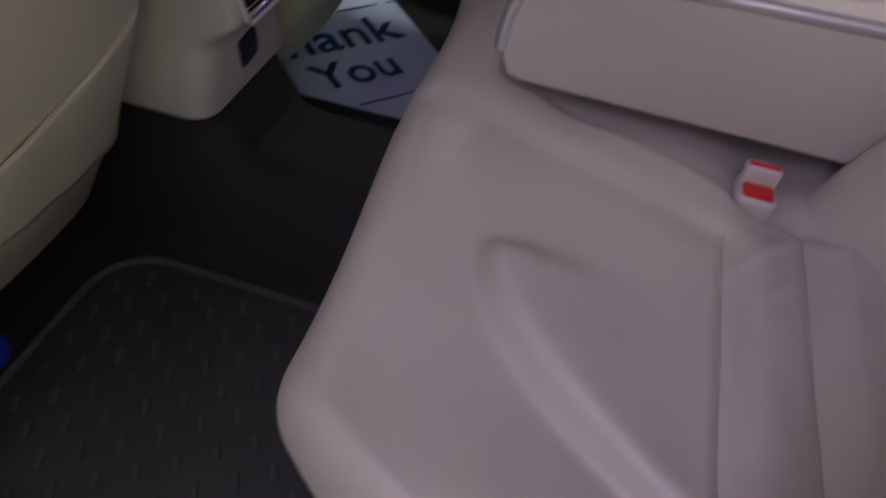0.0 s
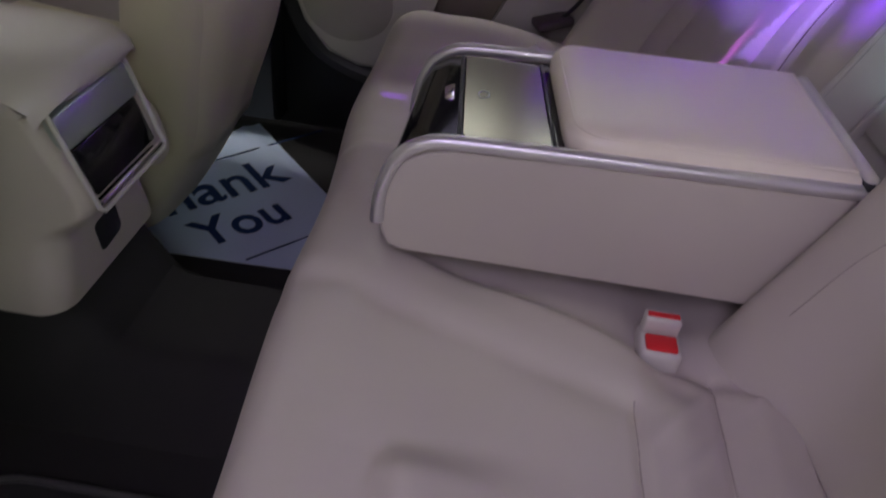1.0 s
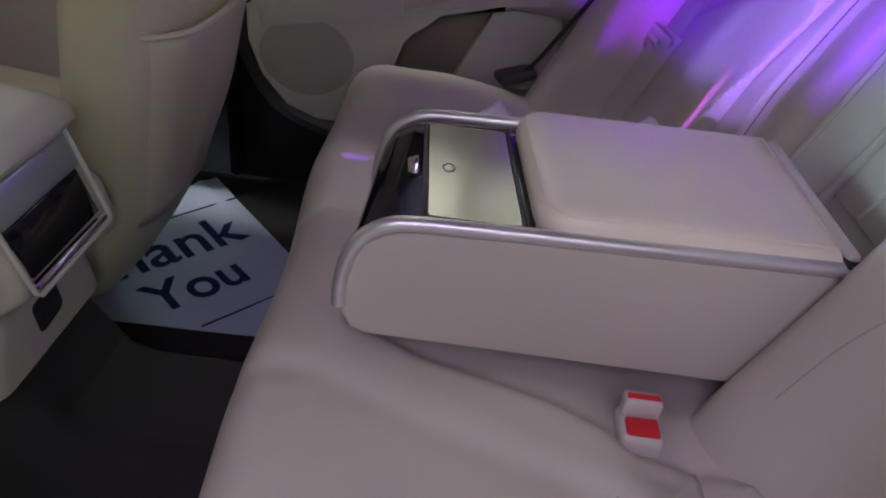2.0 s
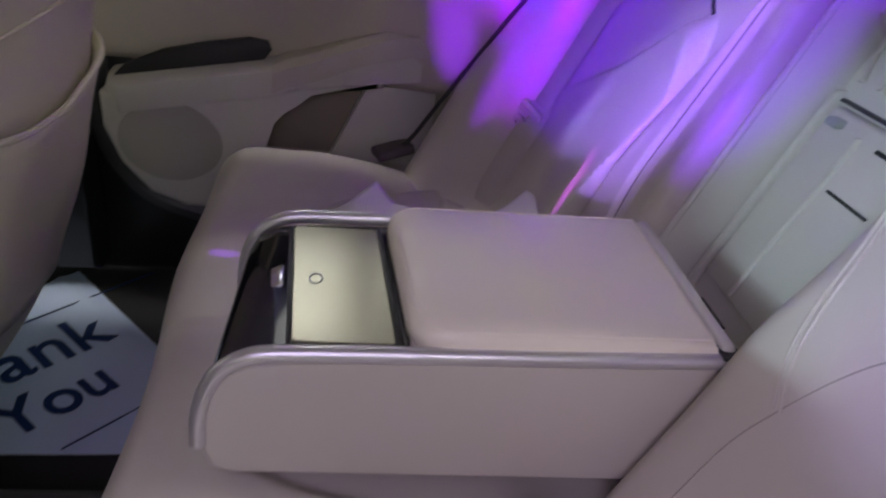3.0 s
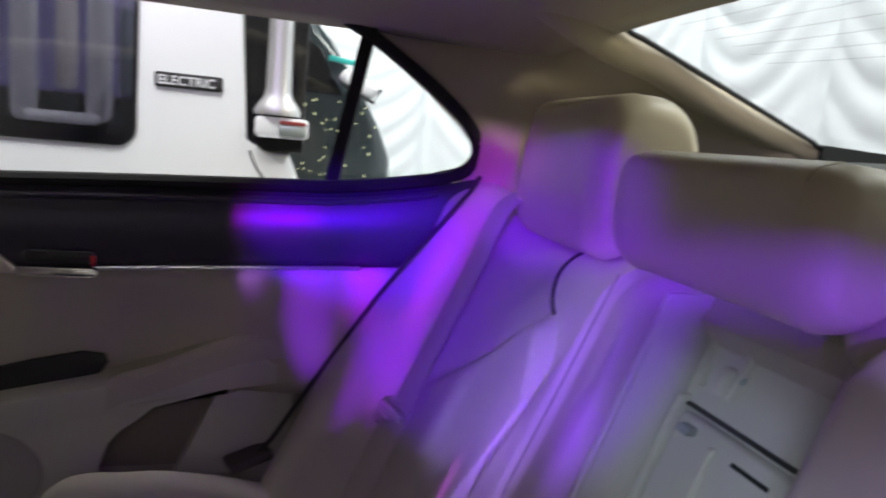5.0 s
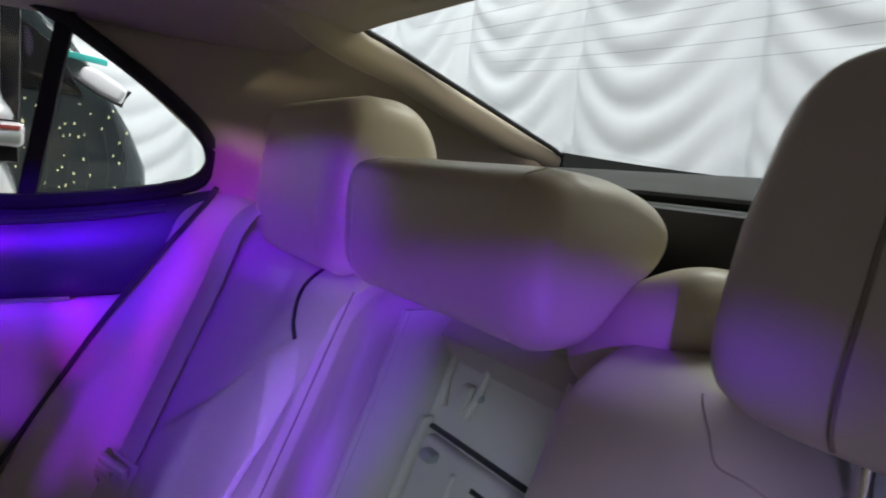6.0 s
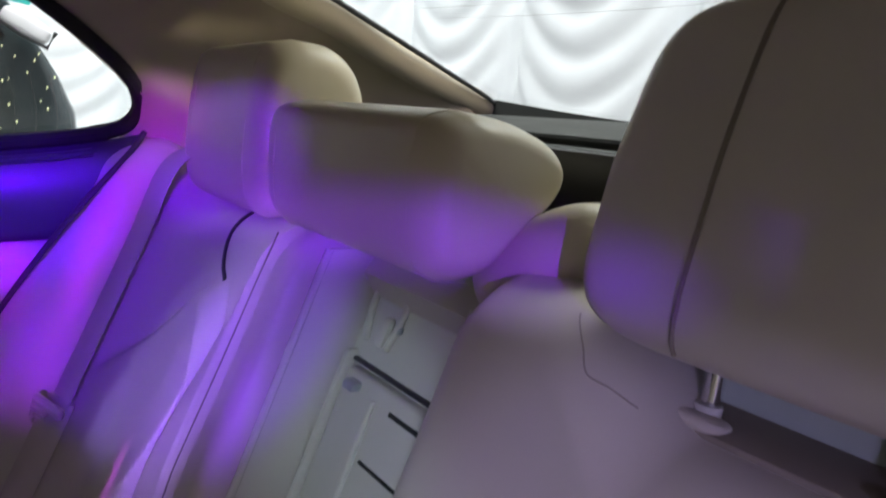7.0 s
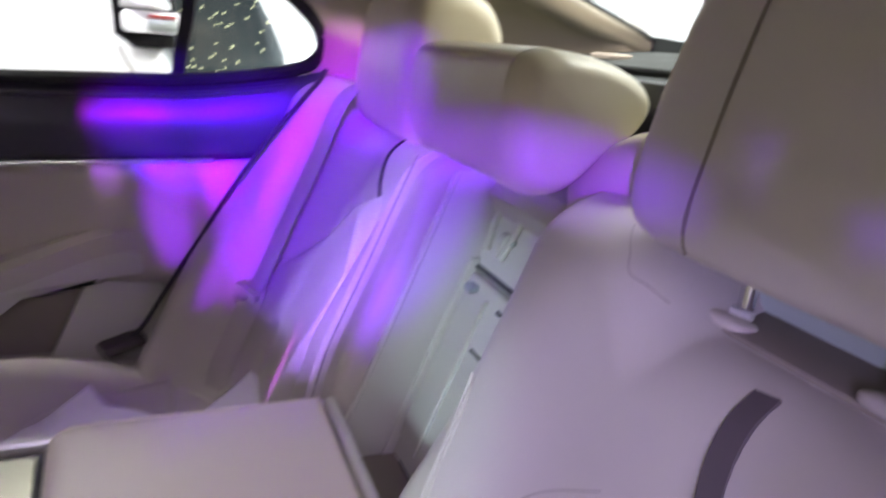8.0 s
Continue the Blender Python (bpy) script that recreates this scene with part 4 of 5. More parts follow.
def arm_profile(z_low, lift=0.0, inset=0.0):
    """Side outline of the armrest: a rounded nose, a gently falling top."""
    pts = [(0.48, z_low), (0.44, z_low), (0.066, z_low), (0.050, z_low + 0.006), (0.040 + inset, z_low + 0.024)]
    nose = [(0.039, 0.435), (0.041, 0.455), (0.048, 0.480), (0.061, 0.499), (0.082, 0.511), (0.110, 0.516)]
    pts += [(x + inset, z - inset) for x, z in nose]
    pts += [(0.20, 0.520 - inset), (0.35, 0.525 - inset), (0.49, 0.529 - inset)]
    return pts


bm = prism(arm_profile(0.385, inset=0.002), "y", AY0, AY1, 0.004, 3)
piece("body", bm, LEATHER, armrest, "beige leather sides")
for y in (AY0 + 0.002, AY1 - 0.002):
    pts = [(0.039, y, 0.420), (0.041, y, 0.452), (0.048, y, 0.480), (0.060, y, 0.502), (0.080, y, 0.517), (0.109, y, 0.523), (0.20, y, 0.526), (0.35, y, 0.529), (0.49, y, 0.533)]
    piece("rim", tube(curve_points(pts, 5), 0.0076, 12), SATIN, armrest, "satin silver rim")
# glossy nose panel, bent over the front; its strips and the lid run slightly askew
def askew(bm):
    for v in bm.verts:
        v.co.x += 0.09 * (0.10 - v.co.y) * smooth01((0.45 - v.co.x) / 0.22)
    return bm


rings = []
for y in np.linspace(AY0 + 0.011, AY1 - 0.011, 5):
    rings.append([(x, y, z) for x, z in ((0.0385, 0.430), (0.0405, 0.456), (0.048, 0.4805), (0.061, 0.501), (0.082, 0.513), (0.112, 0.5170), (0.216, 0.5215), (0.216, 0.512), (0.110, 0.507), (0.070, 0.490), (0.052, 0.455), (0.05, 0.43))])
piece("nose_panel", loft(rings), GLOSS, armrest, "glossy black nose panel")
piece("display", askew(prism(rounded(0.099, 0.186, -0.097, 0.100, 0.004), "z", 0.5165, 0.5224, 0.001)), MIRROR, armrest, "mirror-like touch display, headliner reflection painted pale olive", smooth=0)
key_rings = []
for y in np.linspace(-0.090, 0.094, 4):
    key_rings.append([(x, y, z) for x, z in ((0.0790, 0.5075), (0.0820, 0.5092), (0.0860, 0.5114), (0.0905, 0.5132), (0.0925, 0.5100), (0.0870, 0.5060), (0.0800, 0.5020))])
piece("key_strip", askew(loft(key_rings)), SATIN, armrest, "silver key strip")
piece("button", askew(turned(box(-0.0085, 0.0085, -0.018, 0.018, -0.003, 0.0045, 0.003, 3), pose(0.0825, 0.010, 0.5110, 0, -26, 0))), CHROME, armrest, "chrome rocker button")
piece("display_edge", askew(box(0.0935, 0.0980, -0.099, 0.102, 0.513, 0.5212, 0.001)), BLACK_TRIM, armrest)
piece("display_edge", askew(box(0.1875, 0.1915, -0.100, 0.104, 0.514, 0.5230, 0.001)), BLACK_TRIM, armrest)
piece("home_mark", tube([(0.129 + 0.006 * math.cos(w), -0.002 + 0.0085 * math.sin(w), 0.5226) for w in np.linspace(0, 2 * math.pi, 25)], 0.0008, 5), SILVER_PAINT, armrest)
# padded lid with rounded front corners and a stitched border
def lid_outline(inset):
    x0, x1, y0, y1, r = 0.1965 + inset, 0.484 - inset, -0.1145 + inset, 0.1180 - inset, 0.036 - inset
    pts = [(x1, y0), (x1, y1)]
    for cx, cy, start in ((x0 + r, y1 - r, 90), (x0 + r, y0 + r, 180)):
        pts += [(cx + r * math.cos(radians(start + 9 * i)), cy + r * math.sin(radians(start + 9 * i))) for i in range(11)]
    return pts


def lid_lift(x, y):
    return 0.012 * (x - 0.2) + 0.004 * (1 - ((y - 0.002) / 0.115) ** 2)


rings = []
for inset, z in ((0.004, 0.518), (0.0, 0.526), (0.0, 0.534), (0.002, 0.541), (0.006, 0.5455), (0.013, 0.5485), (0.024, 0.5495), (0.034, 0.5500)):
    rings.append([(x, y, z + lid_lift(x, y) * (1 if z > 0.53 else 0)) for x, y in lid_outline(inset)])
bm = loft(rings, caps=False)
bm.verts.ensure_lookup_table()
top = bm.verts[-24:]
mid = bm.verts.new((0.34, 0.002, 0.5505 + lid_lift(0.34, 0.002)))
for k in range(24):
    bm.faces.new((top[k], top[(k + 1) % 24], mid))
piece("lid", askew(bm), LEATHER_LID, armrest, "padded cream leather lid, colour lightened for its sheen")
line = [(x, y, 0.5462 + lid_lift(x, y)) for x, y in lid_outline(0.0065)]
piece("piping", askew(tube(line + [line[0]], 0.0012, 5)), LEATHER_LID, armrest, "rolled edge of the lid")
piece("lid_rail", box(0.486, 0.500, AY0 + 0.004, AY1 - 0.002, 0.500, 0.547, 0.005, 3), PLASTIC_LIGHT, armrest, "pale rail behind the lid")
piece("latch", prism(rounded(0.484, 0.502, -0.122, -0.100, 0.004), "z", 0.525, 0.542, 0.003), BLACK_TRIM, armrest, "black hinge latch")
# brown here puts the armrest's shade into the cover's colour
piece("hinge_cover", box(0.495, 0.606, -0.108, 0.108, 0.38, 0.47, 0.012), PAINTED_BROWN, armrest, "hinge cover, the shade under the lid painted brown")
piece("slot", prism(rounded(0.572, 0.586, 0.014, 0.082, 0.006), "z", 0.466, 0.4725, 0.001), BLACK_TRIM, armrest, "dark strap slot")

# ---- belts and buckles ----
buckle = thing("seat_belt_buckle", (0.345, -0.125, 0.33), "beige seat belt buckle with red release button", "buckle", "belt buckles")


BM = pose(0.349, -0.164, 0.344, 0, 0, 90)
piece("housing", turned(box(-0.017, 0.030, -0.022, 0.022, -0.030, 0.010, 0.007, 3), BM), PLASTIC_LIGHT, buckle, "beige plastic housing")
piece("mouth", turned(box(0.012, 0.030, -0.019, 0.019, 0.006, 0.030, 0.004, 3), BM), PLASTIC_LIGHT, buckle)
piece("release_button", turned(box(-0.012, 0.010, -0.0165, 0.0165, 0.004, 0.0135, 0.003), BM), RED, buckle, "red release button")
piece("slot", turned(box(0.017, 0.024, -0.0165, 0.0165, 0.026, 0.0315, 0.001), BM), RED, buckle)
tab = tagged(part("anchor_tab", prism(rounded(0.446, 0.466, -0.210, -0.186, 0.006), "z", cushion_top(0.452, -0.198) - 0.006, cushion_top(0.452, -0.198) + 0.003, 0.002), WEB), "small grey cover on the cushion's rear edge", "tab")

belt = thing("seat_belt", (0.43, 0.48, 0.4), "beige three-point seat belt hanging against the far backrest", "seat belt")
high, low_end = Vector((back_front(0.475, 0.865) - 0.012, 0.475, 0.870)), Vector((back_front(0.478, 0.555) - 0.012, 0.478, 0.555))
line = [(back_front(0.47, 0.905) + 0.03, 0.470, 0.905)] + [tuple(high.lerp(low_end, t)) for t in (0.0, 0.3, 0.6, 0.85, 1.0)]
piece("webbing", strap(line, (-0.30, 1, 0), 0.046), WEB, belt, "woven beige webbing")
line = [(back_front(y, z) - off, y, z) for y, z, off in ((0.478, 0.555, 0.012), (0.480, 0.47, 0.010), (0.482, 0.41, 0.008), (0.480, 0.375, 0.002))]
piece("webbing", strap(line, (-0.85, 1, 0), 0.046), WEB, belt)
tx = back_front(0.476, 0.53) - 0.018
piece("tongue_head", turned(box(-0.005, 0.005, -0.024, 0.024, -0.008, 0.009, 0.004, 3), pose(tx, 0.475, 0.548, 20, -20, 30)), PLASTIC, belt, "beige plastic tongue head")
TM = pose(tx - 0.010, 0.490, 0.540, 20, -20, 30)
bm = loft([[(-0.0012, 0.014 * math.cos(w) * k, -0.020 + 0.022 * math.sin(w) * k) for w in np.linspace(0, 2 * math.pi, 17)[:-1]] for k in (1.0, 0.62)], caps=False)
solid(piece("tongue", turned(bm, TM), CHROME, belt, "chrome belt tongue"), 0.003, 0.0)
piece("tongue_rib", turned(box(-0.004, 0.004, -0.016, 0.010, -0.003, 0.008, 0.003, 2), TM), PLASTIC, belt)
for y in (0.425,):
    t = thing("seat_belt_buckle", (0.43, y, 0.36), "beige seat belt buckle lying in the seat fold", "buckle", "belt buckles")
    piece("housing", turned(box(-0.03, 0.03, -0.022, 0.022, -0.012, 0.012, 0.007, 3), pose(0.425, y, 0.372, 0, -25, 15)), PLASTIC, t)
    piece("strap", strap([(0.44, y + 0.01, 0.375), (0.46, y + 0.02, 0.40), (0.475, y + 0.028, 0.385), (0.47, y + 0.03, 0.35)], (0, 1, 0.2), 0.012, 0.005), BLACK_TRIM, t)
t = tagged(part("belt_anchor", turned(box(-0.038, 0.038, -0.024, 0.024, -0.010, 0.008, 0.006, 3), pose(0.226, 0.676, 0.382, 0, -12, 20)), STRIP), "dark brown belt anchor between cushion and door", "anchor")

# ---- front seats and console ----
def front_seat(sign, label):
    slide = 0.0 if sign > 0 else -0.095
    t = thing("front_seat", (-0.35, 0.365 * sign, 0.1), label, "car seat", "front seats")
    yc = 0.345 * sign
    rings = []
    for z in np.linspace(0.085, 0.875, 38):
        s = max(0.0, (z - 0.215) / 0.66)
        rear = -0.335 + 0.190 * s ** 1.15 + 0.012 * math.sin(math.pi * s * 2) - 0.60 * max(0.0, 0.225 - z) + 0.026 * smooth01((s - 0.62) / 0.2)
        if z > 0.83:
            rear -= 0.06 * ((z - 0.83) / 0.045) ** 2
        half = 0.215 - 0.05 * smooth01((s - 0.88) / 0.12) - 0.06 * smooth01((0.45 - s) / 0.45)
        deep = 0.13 - 0.02 * s
        ring = []
        for k in range(36):
            u = 2 * math.pi * k / 36
            c, q = math.cos(u), math.sin(u)
            px = math.copysign(abs(c) ** 0.55, c) * deep / 2
            py = math.copysign(abs(q) ** 0.42, q) * half
            belly = 0.014 * (1 - (py / half) ** 2) * (1 if c > 0 else -1)
            wob = 0.006 * noise.noise(Vector((py * 6, z * 7, 3 + sign)))
            ring.append((rear - deep / 2 + px + belly + wob, yc + py, z))
        rings.append(ring)
    back = piece("backrest", loft(rings), LEATHER_WARM, t, "cream leather backrest cover with folds")
    # stitched seams across and down the back panel
    def on_back(f, z):
        s = (z - 0.215) / 0.66
        rear = -0.335 + 0.190 * s ** 1.15 + 0.012 * math.sin(math.pi * s * 2) + 0.026 * smooth01((s - 0.62) / 0.2)
        deep = 0.13 - 0.02 * s
        bulge = math.sqrt(1 - min(1.0, abs(f)) ** (2 / 0.42)) ** 0.55
        wob = 0.006 * noise.noise(Vector((f * 0.215 * 6, z * 7, 3 + sign)))
        return (rear - deep / 2 + deep / 2 * bulge + 0.014 * (1 - f * f) + wob + 0.0015, yc + f * 0.215, z)

    piece("seam", tube([on_back(f, 0.690 + 0.03 * f * sign) for f in np.linspace(-0.9, 0.9, 40)], 0.0028, 6), LEATHER_WARM, t, "rolled seam across the back")
    for f in (-0.86, 0.86):
        piece("seam", tube([on_back(f, z) for z in np.linspace(0.72, 0.82, 12)], 0.0011, 5), SEAM, t, "stitched seam")
    # slack map pocket whose hem climbs towards the door
    rings = []
    for f in np.linspace(-1, 1, 22):
        hem = 0.548 + 0.055 * max(0.0, f) ** 1.5 + 0.02 * max(0.0, -f - 0.5) if sign > 0 else 0.366 + 0.042 * f
        row = []
        for k in range(14):
            z = 0.235 + (hem - 0.235) * k / 13
            q = (z - 0.215) / 0.66
            half = (0.215 - 0.06 * smooth01((0.45 - q) / 0.45)) * 0.97
            x = -0.335 + 0.190 * q ** 1.15 + 0.012 * math.sin(math.pi * q * 2)
            x += 0.016 * (1 - f * f) + 0.004 + (0.012 if sign > 0 else 0.0) * (k / 13) ** 3 * (1 - f ** 4) - 0.05 * abs(f) ** 9
            x += 0.005 * noise.noise(Vector((f * 2.5, z * 9, 7 + sign)))
            row.append((x, yc + f * half, z))
        rings.append(row)
    flap = piece("map_pocket", loft(rings, caps=False, closed=False), LEATHER_WARM, t, "slack leather map pocket")
    solid(flap, 0.005, -1.0)
    piece("piping", tube([(r[-1][0] + 0.001, r[-1][1], r[-1][2]) for r in rings], 0.0045 if sign > 0 else 0.0015, 8), LEATHER_WARM, t, "rolled pocket hem")
    hr = pillow(-0.248 + (0.034 if sign > 0 else 0.0), yc, 0.955, 0.125, 0.315, 0.25, 0.45, -30, -0.12)
    piece("headrest", hr, LEATHER_WARM, t, "cream leather headrest with a fold below")
    seat = prism([(-0.47, 0.16), (-0.45, 0.24), (-0.50, 0.30), (-0.80, 0.33), (-0.88, 0.30), (-0.86, 0.16)], "y", yc - 0.22, yc + 0.22, 0.03, 3)
    piece("seat_base", seat, LEATHER_WARM, t)
    for s in (-1, 1):
        piece("rail", box(-0.80, -0.47, yc + s * 0.17 - 0.02, yc + s * 0.17 + 0.02, 0.0, 0.15, 0.006), BLACK_TRIM, t)
    t.location.x += slide
    return t


front_seat(1, "cream leather front seat with slack map pocket, seen from behind")
front_seat(-1, "cream leather front seat beside the open door, seen from behind")

console = thing("centre_console", (-0.36, -0.01, 0.1), "beige centre console with rear screen and padded lid", "console")
def con_half(z):
    return 0.094 + 0.036 * smooth01((0.36 - z) / 0.15)


rings = []
for z in np.linspace(0.210, 0.472, 26):
    rear = -0.300 - 0.036 * smooth01((z - 0.36) / 0.11) - 0.045 * smooth01((0.350 - z) / 0.05)
    h = con_half(z)
    r = 0.016 + 0.022 * smooth01((0.35 - z) / 0.04)
    ring = [(-0.75, -0.01 + h, z), (-0.75, -0.01 - h, z)]
    for k in range(7):
        w = radians(90 * k / 6)
        ring.append((rear - r + r * math.sin(w), -0.01 - h + r - r * math.cos(w), z))
    for k in range(7):
        w = radians(90 * k / 6)
        ring.append((rear - r + r * math.cos(w), -0.01 + h - r + r * math.sin(w), z))
    rings.append(ring)
piece("body", loft(rings), PLASTIC, console, "beige plastic console body")
rings = []
for y in np.linspace(-0.117, 0.097, 21):
    e = abs(y + 0.01) / 0.107
    drop = 0.022 * e ** 5 + 0.005 * e ** 2
    back = 0.022 * e ** 4
    rings.append([(x - back, y, z - drop * (1 if z > 0.49 else 0)) for x, z in ((-0.316, 0.476), (-0.305, 0.482), (-0.301, 0.492), (-0.304, 0.505), (-0.314, 0.515), (-0.330, 0.521), (-0.38, 0.526), (-0.62, 0.530), (-0.63, 0.476))])
piece("lid", loft(rings), LEATHER, console, "padded beige leather lid")
piece("side_trim", turned(pillow(0, 0, 0, 0.10, 0.045, 0.105, 0.6), pose(-0.352, 0.088, 0.352, 0, -14, 0)), PLASTIC, console, "rounded beige side trim")


def console_plate(y0, y1, z0, z1, out, mat, name, label="", bevel=0.002):
    bm = box(-0.012, out, y0, y1, z0, z1, bevel)
    for v in bm.verts:
        v.co.x += -0.300 - 0.30 * (v.co.z - 0.36)
    return piece(name, bm, mat, console, label)


console_plate(-0.088, 0.068, 0.425, 0.468, 0.010, SILVER_PAINT, "trim", "greyish silver band", 0.006)
console_plate(-0.080, 0.060, 0.366, 0.424, 0.006, GLOSS, "screen", "glossy dark rear control screen")
console_plate(-0.084, 0.064, 0.355, 0.362, 0.010, CHROME, "strip", "chrome strip under the screen")
frame_line = [(-0.091, 0.470), (-0.091, 0.356), (-0.086, 0.350), (0.066, 0.350), (0.071, 0.356), (0.071, 0.470)]
piece("frame", tube([(-0.292 - 0.30 * (z - 0.36), y, z) for y, z in frame_line], 0.0032, 8), PLASTIC_LIGHT, console, "pale rounded bezel")
# flat black plate in place of the cubby's shaded inside
piece("cubby", turned(prism(rounded(-0.026, 0.026, -0.023, 0.023, 0.007), "x", -0.02, 0.002, 0.002), pose(-0.346, -0.012, 0.263, 6, 0, 0)), BLACK_TRIM, console, "black plate painted as the cubby's dark opening")

# ---- things on floor and seat ----
paper = thing("paper_floor_mat", (-0.3, 0.45, 0.0), "white paper floor mat with painted blue light, dark blue thank-you lettering, creased", "paper mat")


def paper_z(x, y):
    fold = 0.006 * math.exp(-((0.70 * x + 0.72 * y - 0.20) / 0.012) ** 2)
    return max(floor_height(x, y), 0) + 0.008 + fold + 0.0015 * noise.noise(Vector((x * 8, y * 8, 1)))


out = [(-0.43, 0.235), (-0.24, 0.24), (0.02, 0.245), (0.02, 0.30), (-0.19, 0.50), (-0.43, 0.755), (-0.50, 0.675), (-0.58, 0.60), (-0.58, 0.25)]
bm = bmesh.new()
f = bm.faces.new([bm.verts.new((x, y, 0)) for x, y in out])
bmesh.ops.triangulate(bm, faces=[f])
bmesh.ops.subdivide_edges(bm, edges=bm.edges[:], cuts=9, use_grid_fill=True)
for v in bm.verts:
    v.co.z = paper_z(v.co.x, v.co.y)
piece("sheet", bm, PAPER, paper)
lettering("lettering", "Thank", 0.152, pose(-0.532, 0.278, 0.021, 0, 0, 45.5) @ Matrix.Diagonal((0.93, 1, 1, 1)), INK, paper, 0.0002, 0.0022, paper_z)
lettering("lettering", "You", 0.128, pose(-0.360, 0.262, 0.021, 0, 0, 47.5) @ Matrix.Diagonal((0.90, 1, 1, 1)), INK, paper, 0.0002, 0.0022, paper_z)
for x, y, length in ((-0.520, 0.500, 0.36), (-0.275, 0.248, 0.25)):
    piece("rule", turned(box(0.0, length, -0.0008, 0.0008, 0.009, 0.0120, 0), pose(x, y, 0, 0, 0, 47)), INK, paper)


def loose_sheet(name, outline, lift, label):
    bm = bmesh.new()
    f = bm.faces.new([bm.verts.new((x, y, 0)) for x, y in outline])
    bmesh.ops.triangulate(bm, faces=[f])
    bmesh.ops.subdivide_edges(bm, edges=bm.edges[:], cuts=7, use_grid_fill=True)
    for v in bm.verts:
        v.co.z = max(cushion_top(v.co.x, v.co.y) + 0.004, lift(v.co.x, v.co.y))
    ob = part(name, bm, SHEET)
    solid(ob, 0.0006, 0)
    return tagged(ob, label, "paper", "papers on the seat")


def crumple(x, y):
    return 0.005 * noise.noise(Vector((x * 16, y * 16, 2))) + 0.004 * abs(math.sin(22 * x + 9 * y))


loose_sheet("paper_sheet", [(0.05, 0.29), (0.105, 0.372), (0.150, 0.402), (0.193, 0.468), (0.225, 0.415), (0.262, 0.405), (0.300, 0.372), (0.30, 0.18), (0.10, 0.14)],
            lambda x, y: 0.350 + 0.17 * (y - 0.14) + crumple(x, y), "crumpled white paper sheet propped up on the far seat")
loose_sheet("paper_sheet", [(0.28, 0.19), (0.295, 0.352), (0.352, 0.372), (0.434, 0.410), (0.443, 0.350), (0.438, 0.20)],
            lambda x, y: 0.358 + 0.56 * max(0, x - 0.33) + 0.085 * (y - 0.14) + crumple(x, y), "folded white paper leaning on the far backrest")

# rubber mat with raised dashes in the near footwell
mat_thing = thing("rubber_floor_mat", (-0.25, -0.42, 0.0), "black rubber floor mat with raised dashes and rim", "floor mat")
piece("base", prism(rounded(-0.47, -0.02, -0.66, -0.24, 0.09, 8), "z", 0.004, 0.012, 0.002), RUBBER, mat_thing)
rim = [(x, y, 0.014) for x, y in rounded(-0.465, -0.025, -0.655, -0.245, 0.085, 8)]
piece("rim", tube(rim + [rim[0]], 0.006, 8), GREY_RUBBER, mat_thing, "raised rim")
dash = None
for i in range(11):
    for k in range(7):
        x, y = -0.43 + 0.038 * i, -0.62 + 0.052 * k + (0.026 if i % 2 else 0)
        if dash is None:
            dash = piece("dash", prism(rounded(-0.004, 0.004, -0.012, 0.012, 0.003, 3), "z", 0.012, 0.0155, 0.001), GREY_RUBBER, mat_thing)
            base = dash
        d = base if (i, k) == (0, 0) else new("dash", base.data)
        under(d, mat_thing)
        d.location = (x, y, 0)
        d.rotation_euler = (0, 0, radians(28))
cap = tagged(part("bottle_cap", loft([[(-0.515 + r * math.cos(w), -0.47 + r * math.sin(w), z) for w in np.linspace(0, 2 * math.pi, 25)[:-1]] for r, z in ((0.030, 0.002), (0.031, 0.02), (0.028, 0.032), (0.02, 0.035))]), BLUE), "small blue plastic cap on the carpet", "plastic cap")

# ---- the hall outside ----
ground = tagged(part("ground", box(-60, 60, -60, 60, -0.32, -0.30, 0), HALL, smooth=0), "grey tiled hall floor", "floor", kind="structure")


def drape(name, at, y0, y1, z0, z1, turn, width, label):
    """Gathered swag curtain: vertical gathers, hanging folds between them."""
    bm = bmesh.new()
    nu, nv = int((y1 - y0) / 0.035), int((z1 - z0) / 0.035)
    rows = []
    for i in range(nu + 1):
        y = y0 + (y1 - y0) * i / nu
        u = ((y - 0.29) / width) % 1.0
        hang = 4 * u * (1 - u)
        row = []
        for k in range(nv + 1):
            z = z0 + (z1 - z0) * k / nv
            q = z + 0.42 * hang + 0.05 * noise.noise(Vector((y * 0.6, z * 0.8, 2)))
            period = 0.22
            w = (q / period) % 1.0
            ridge = abs(math.sin(math.pi * w)) ** 0.8
            depth = 0.034 * ridge * (0.25 + 0.75 * hang) + 0.05 * hang + 0.016 * noise.noise(Vector((y * 3, q * 7, 6)))
            gather = -0.07 * math.exp(-(min(u, 1 - u) / 0.05) ** 2)
            row.append(bm.verts.new((at - depth - gather, y, z) if not turn else (y, at - depth - gather, z)))
        rows.append(row)
    for a, b in zip(rows, rows[1:]):
        for i in range(len(a) - 1):
            bm.faces.new((a[i], a[i + 1], b[i + 1], b[i]))
    ob = part(name, bm, CURTAIN, smooth=80)
    return tagged(ob, label, "curtain", kind="structure")


drape("curtain_rear", 3.0, -3.0, 5.2, -0.30, 3.6, False, 1.115, "white voile curtain gathered in swags behind the car")
drape("curtain_side", 5.2, -6.0, 3.0, -0.30, 3.6, True, 1.3, "white voile curtain gathered in swags beside the parked cars")

van = thing("van", (-0.6, 1.9, -0.3), "white electric van parked close beside the car", "van")
VY = 1.45
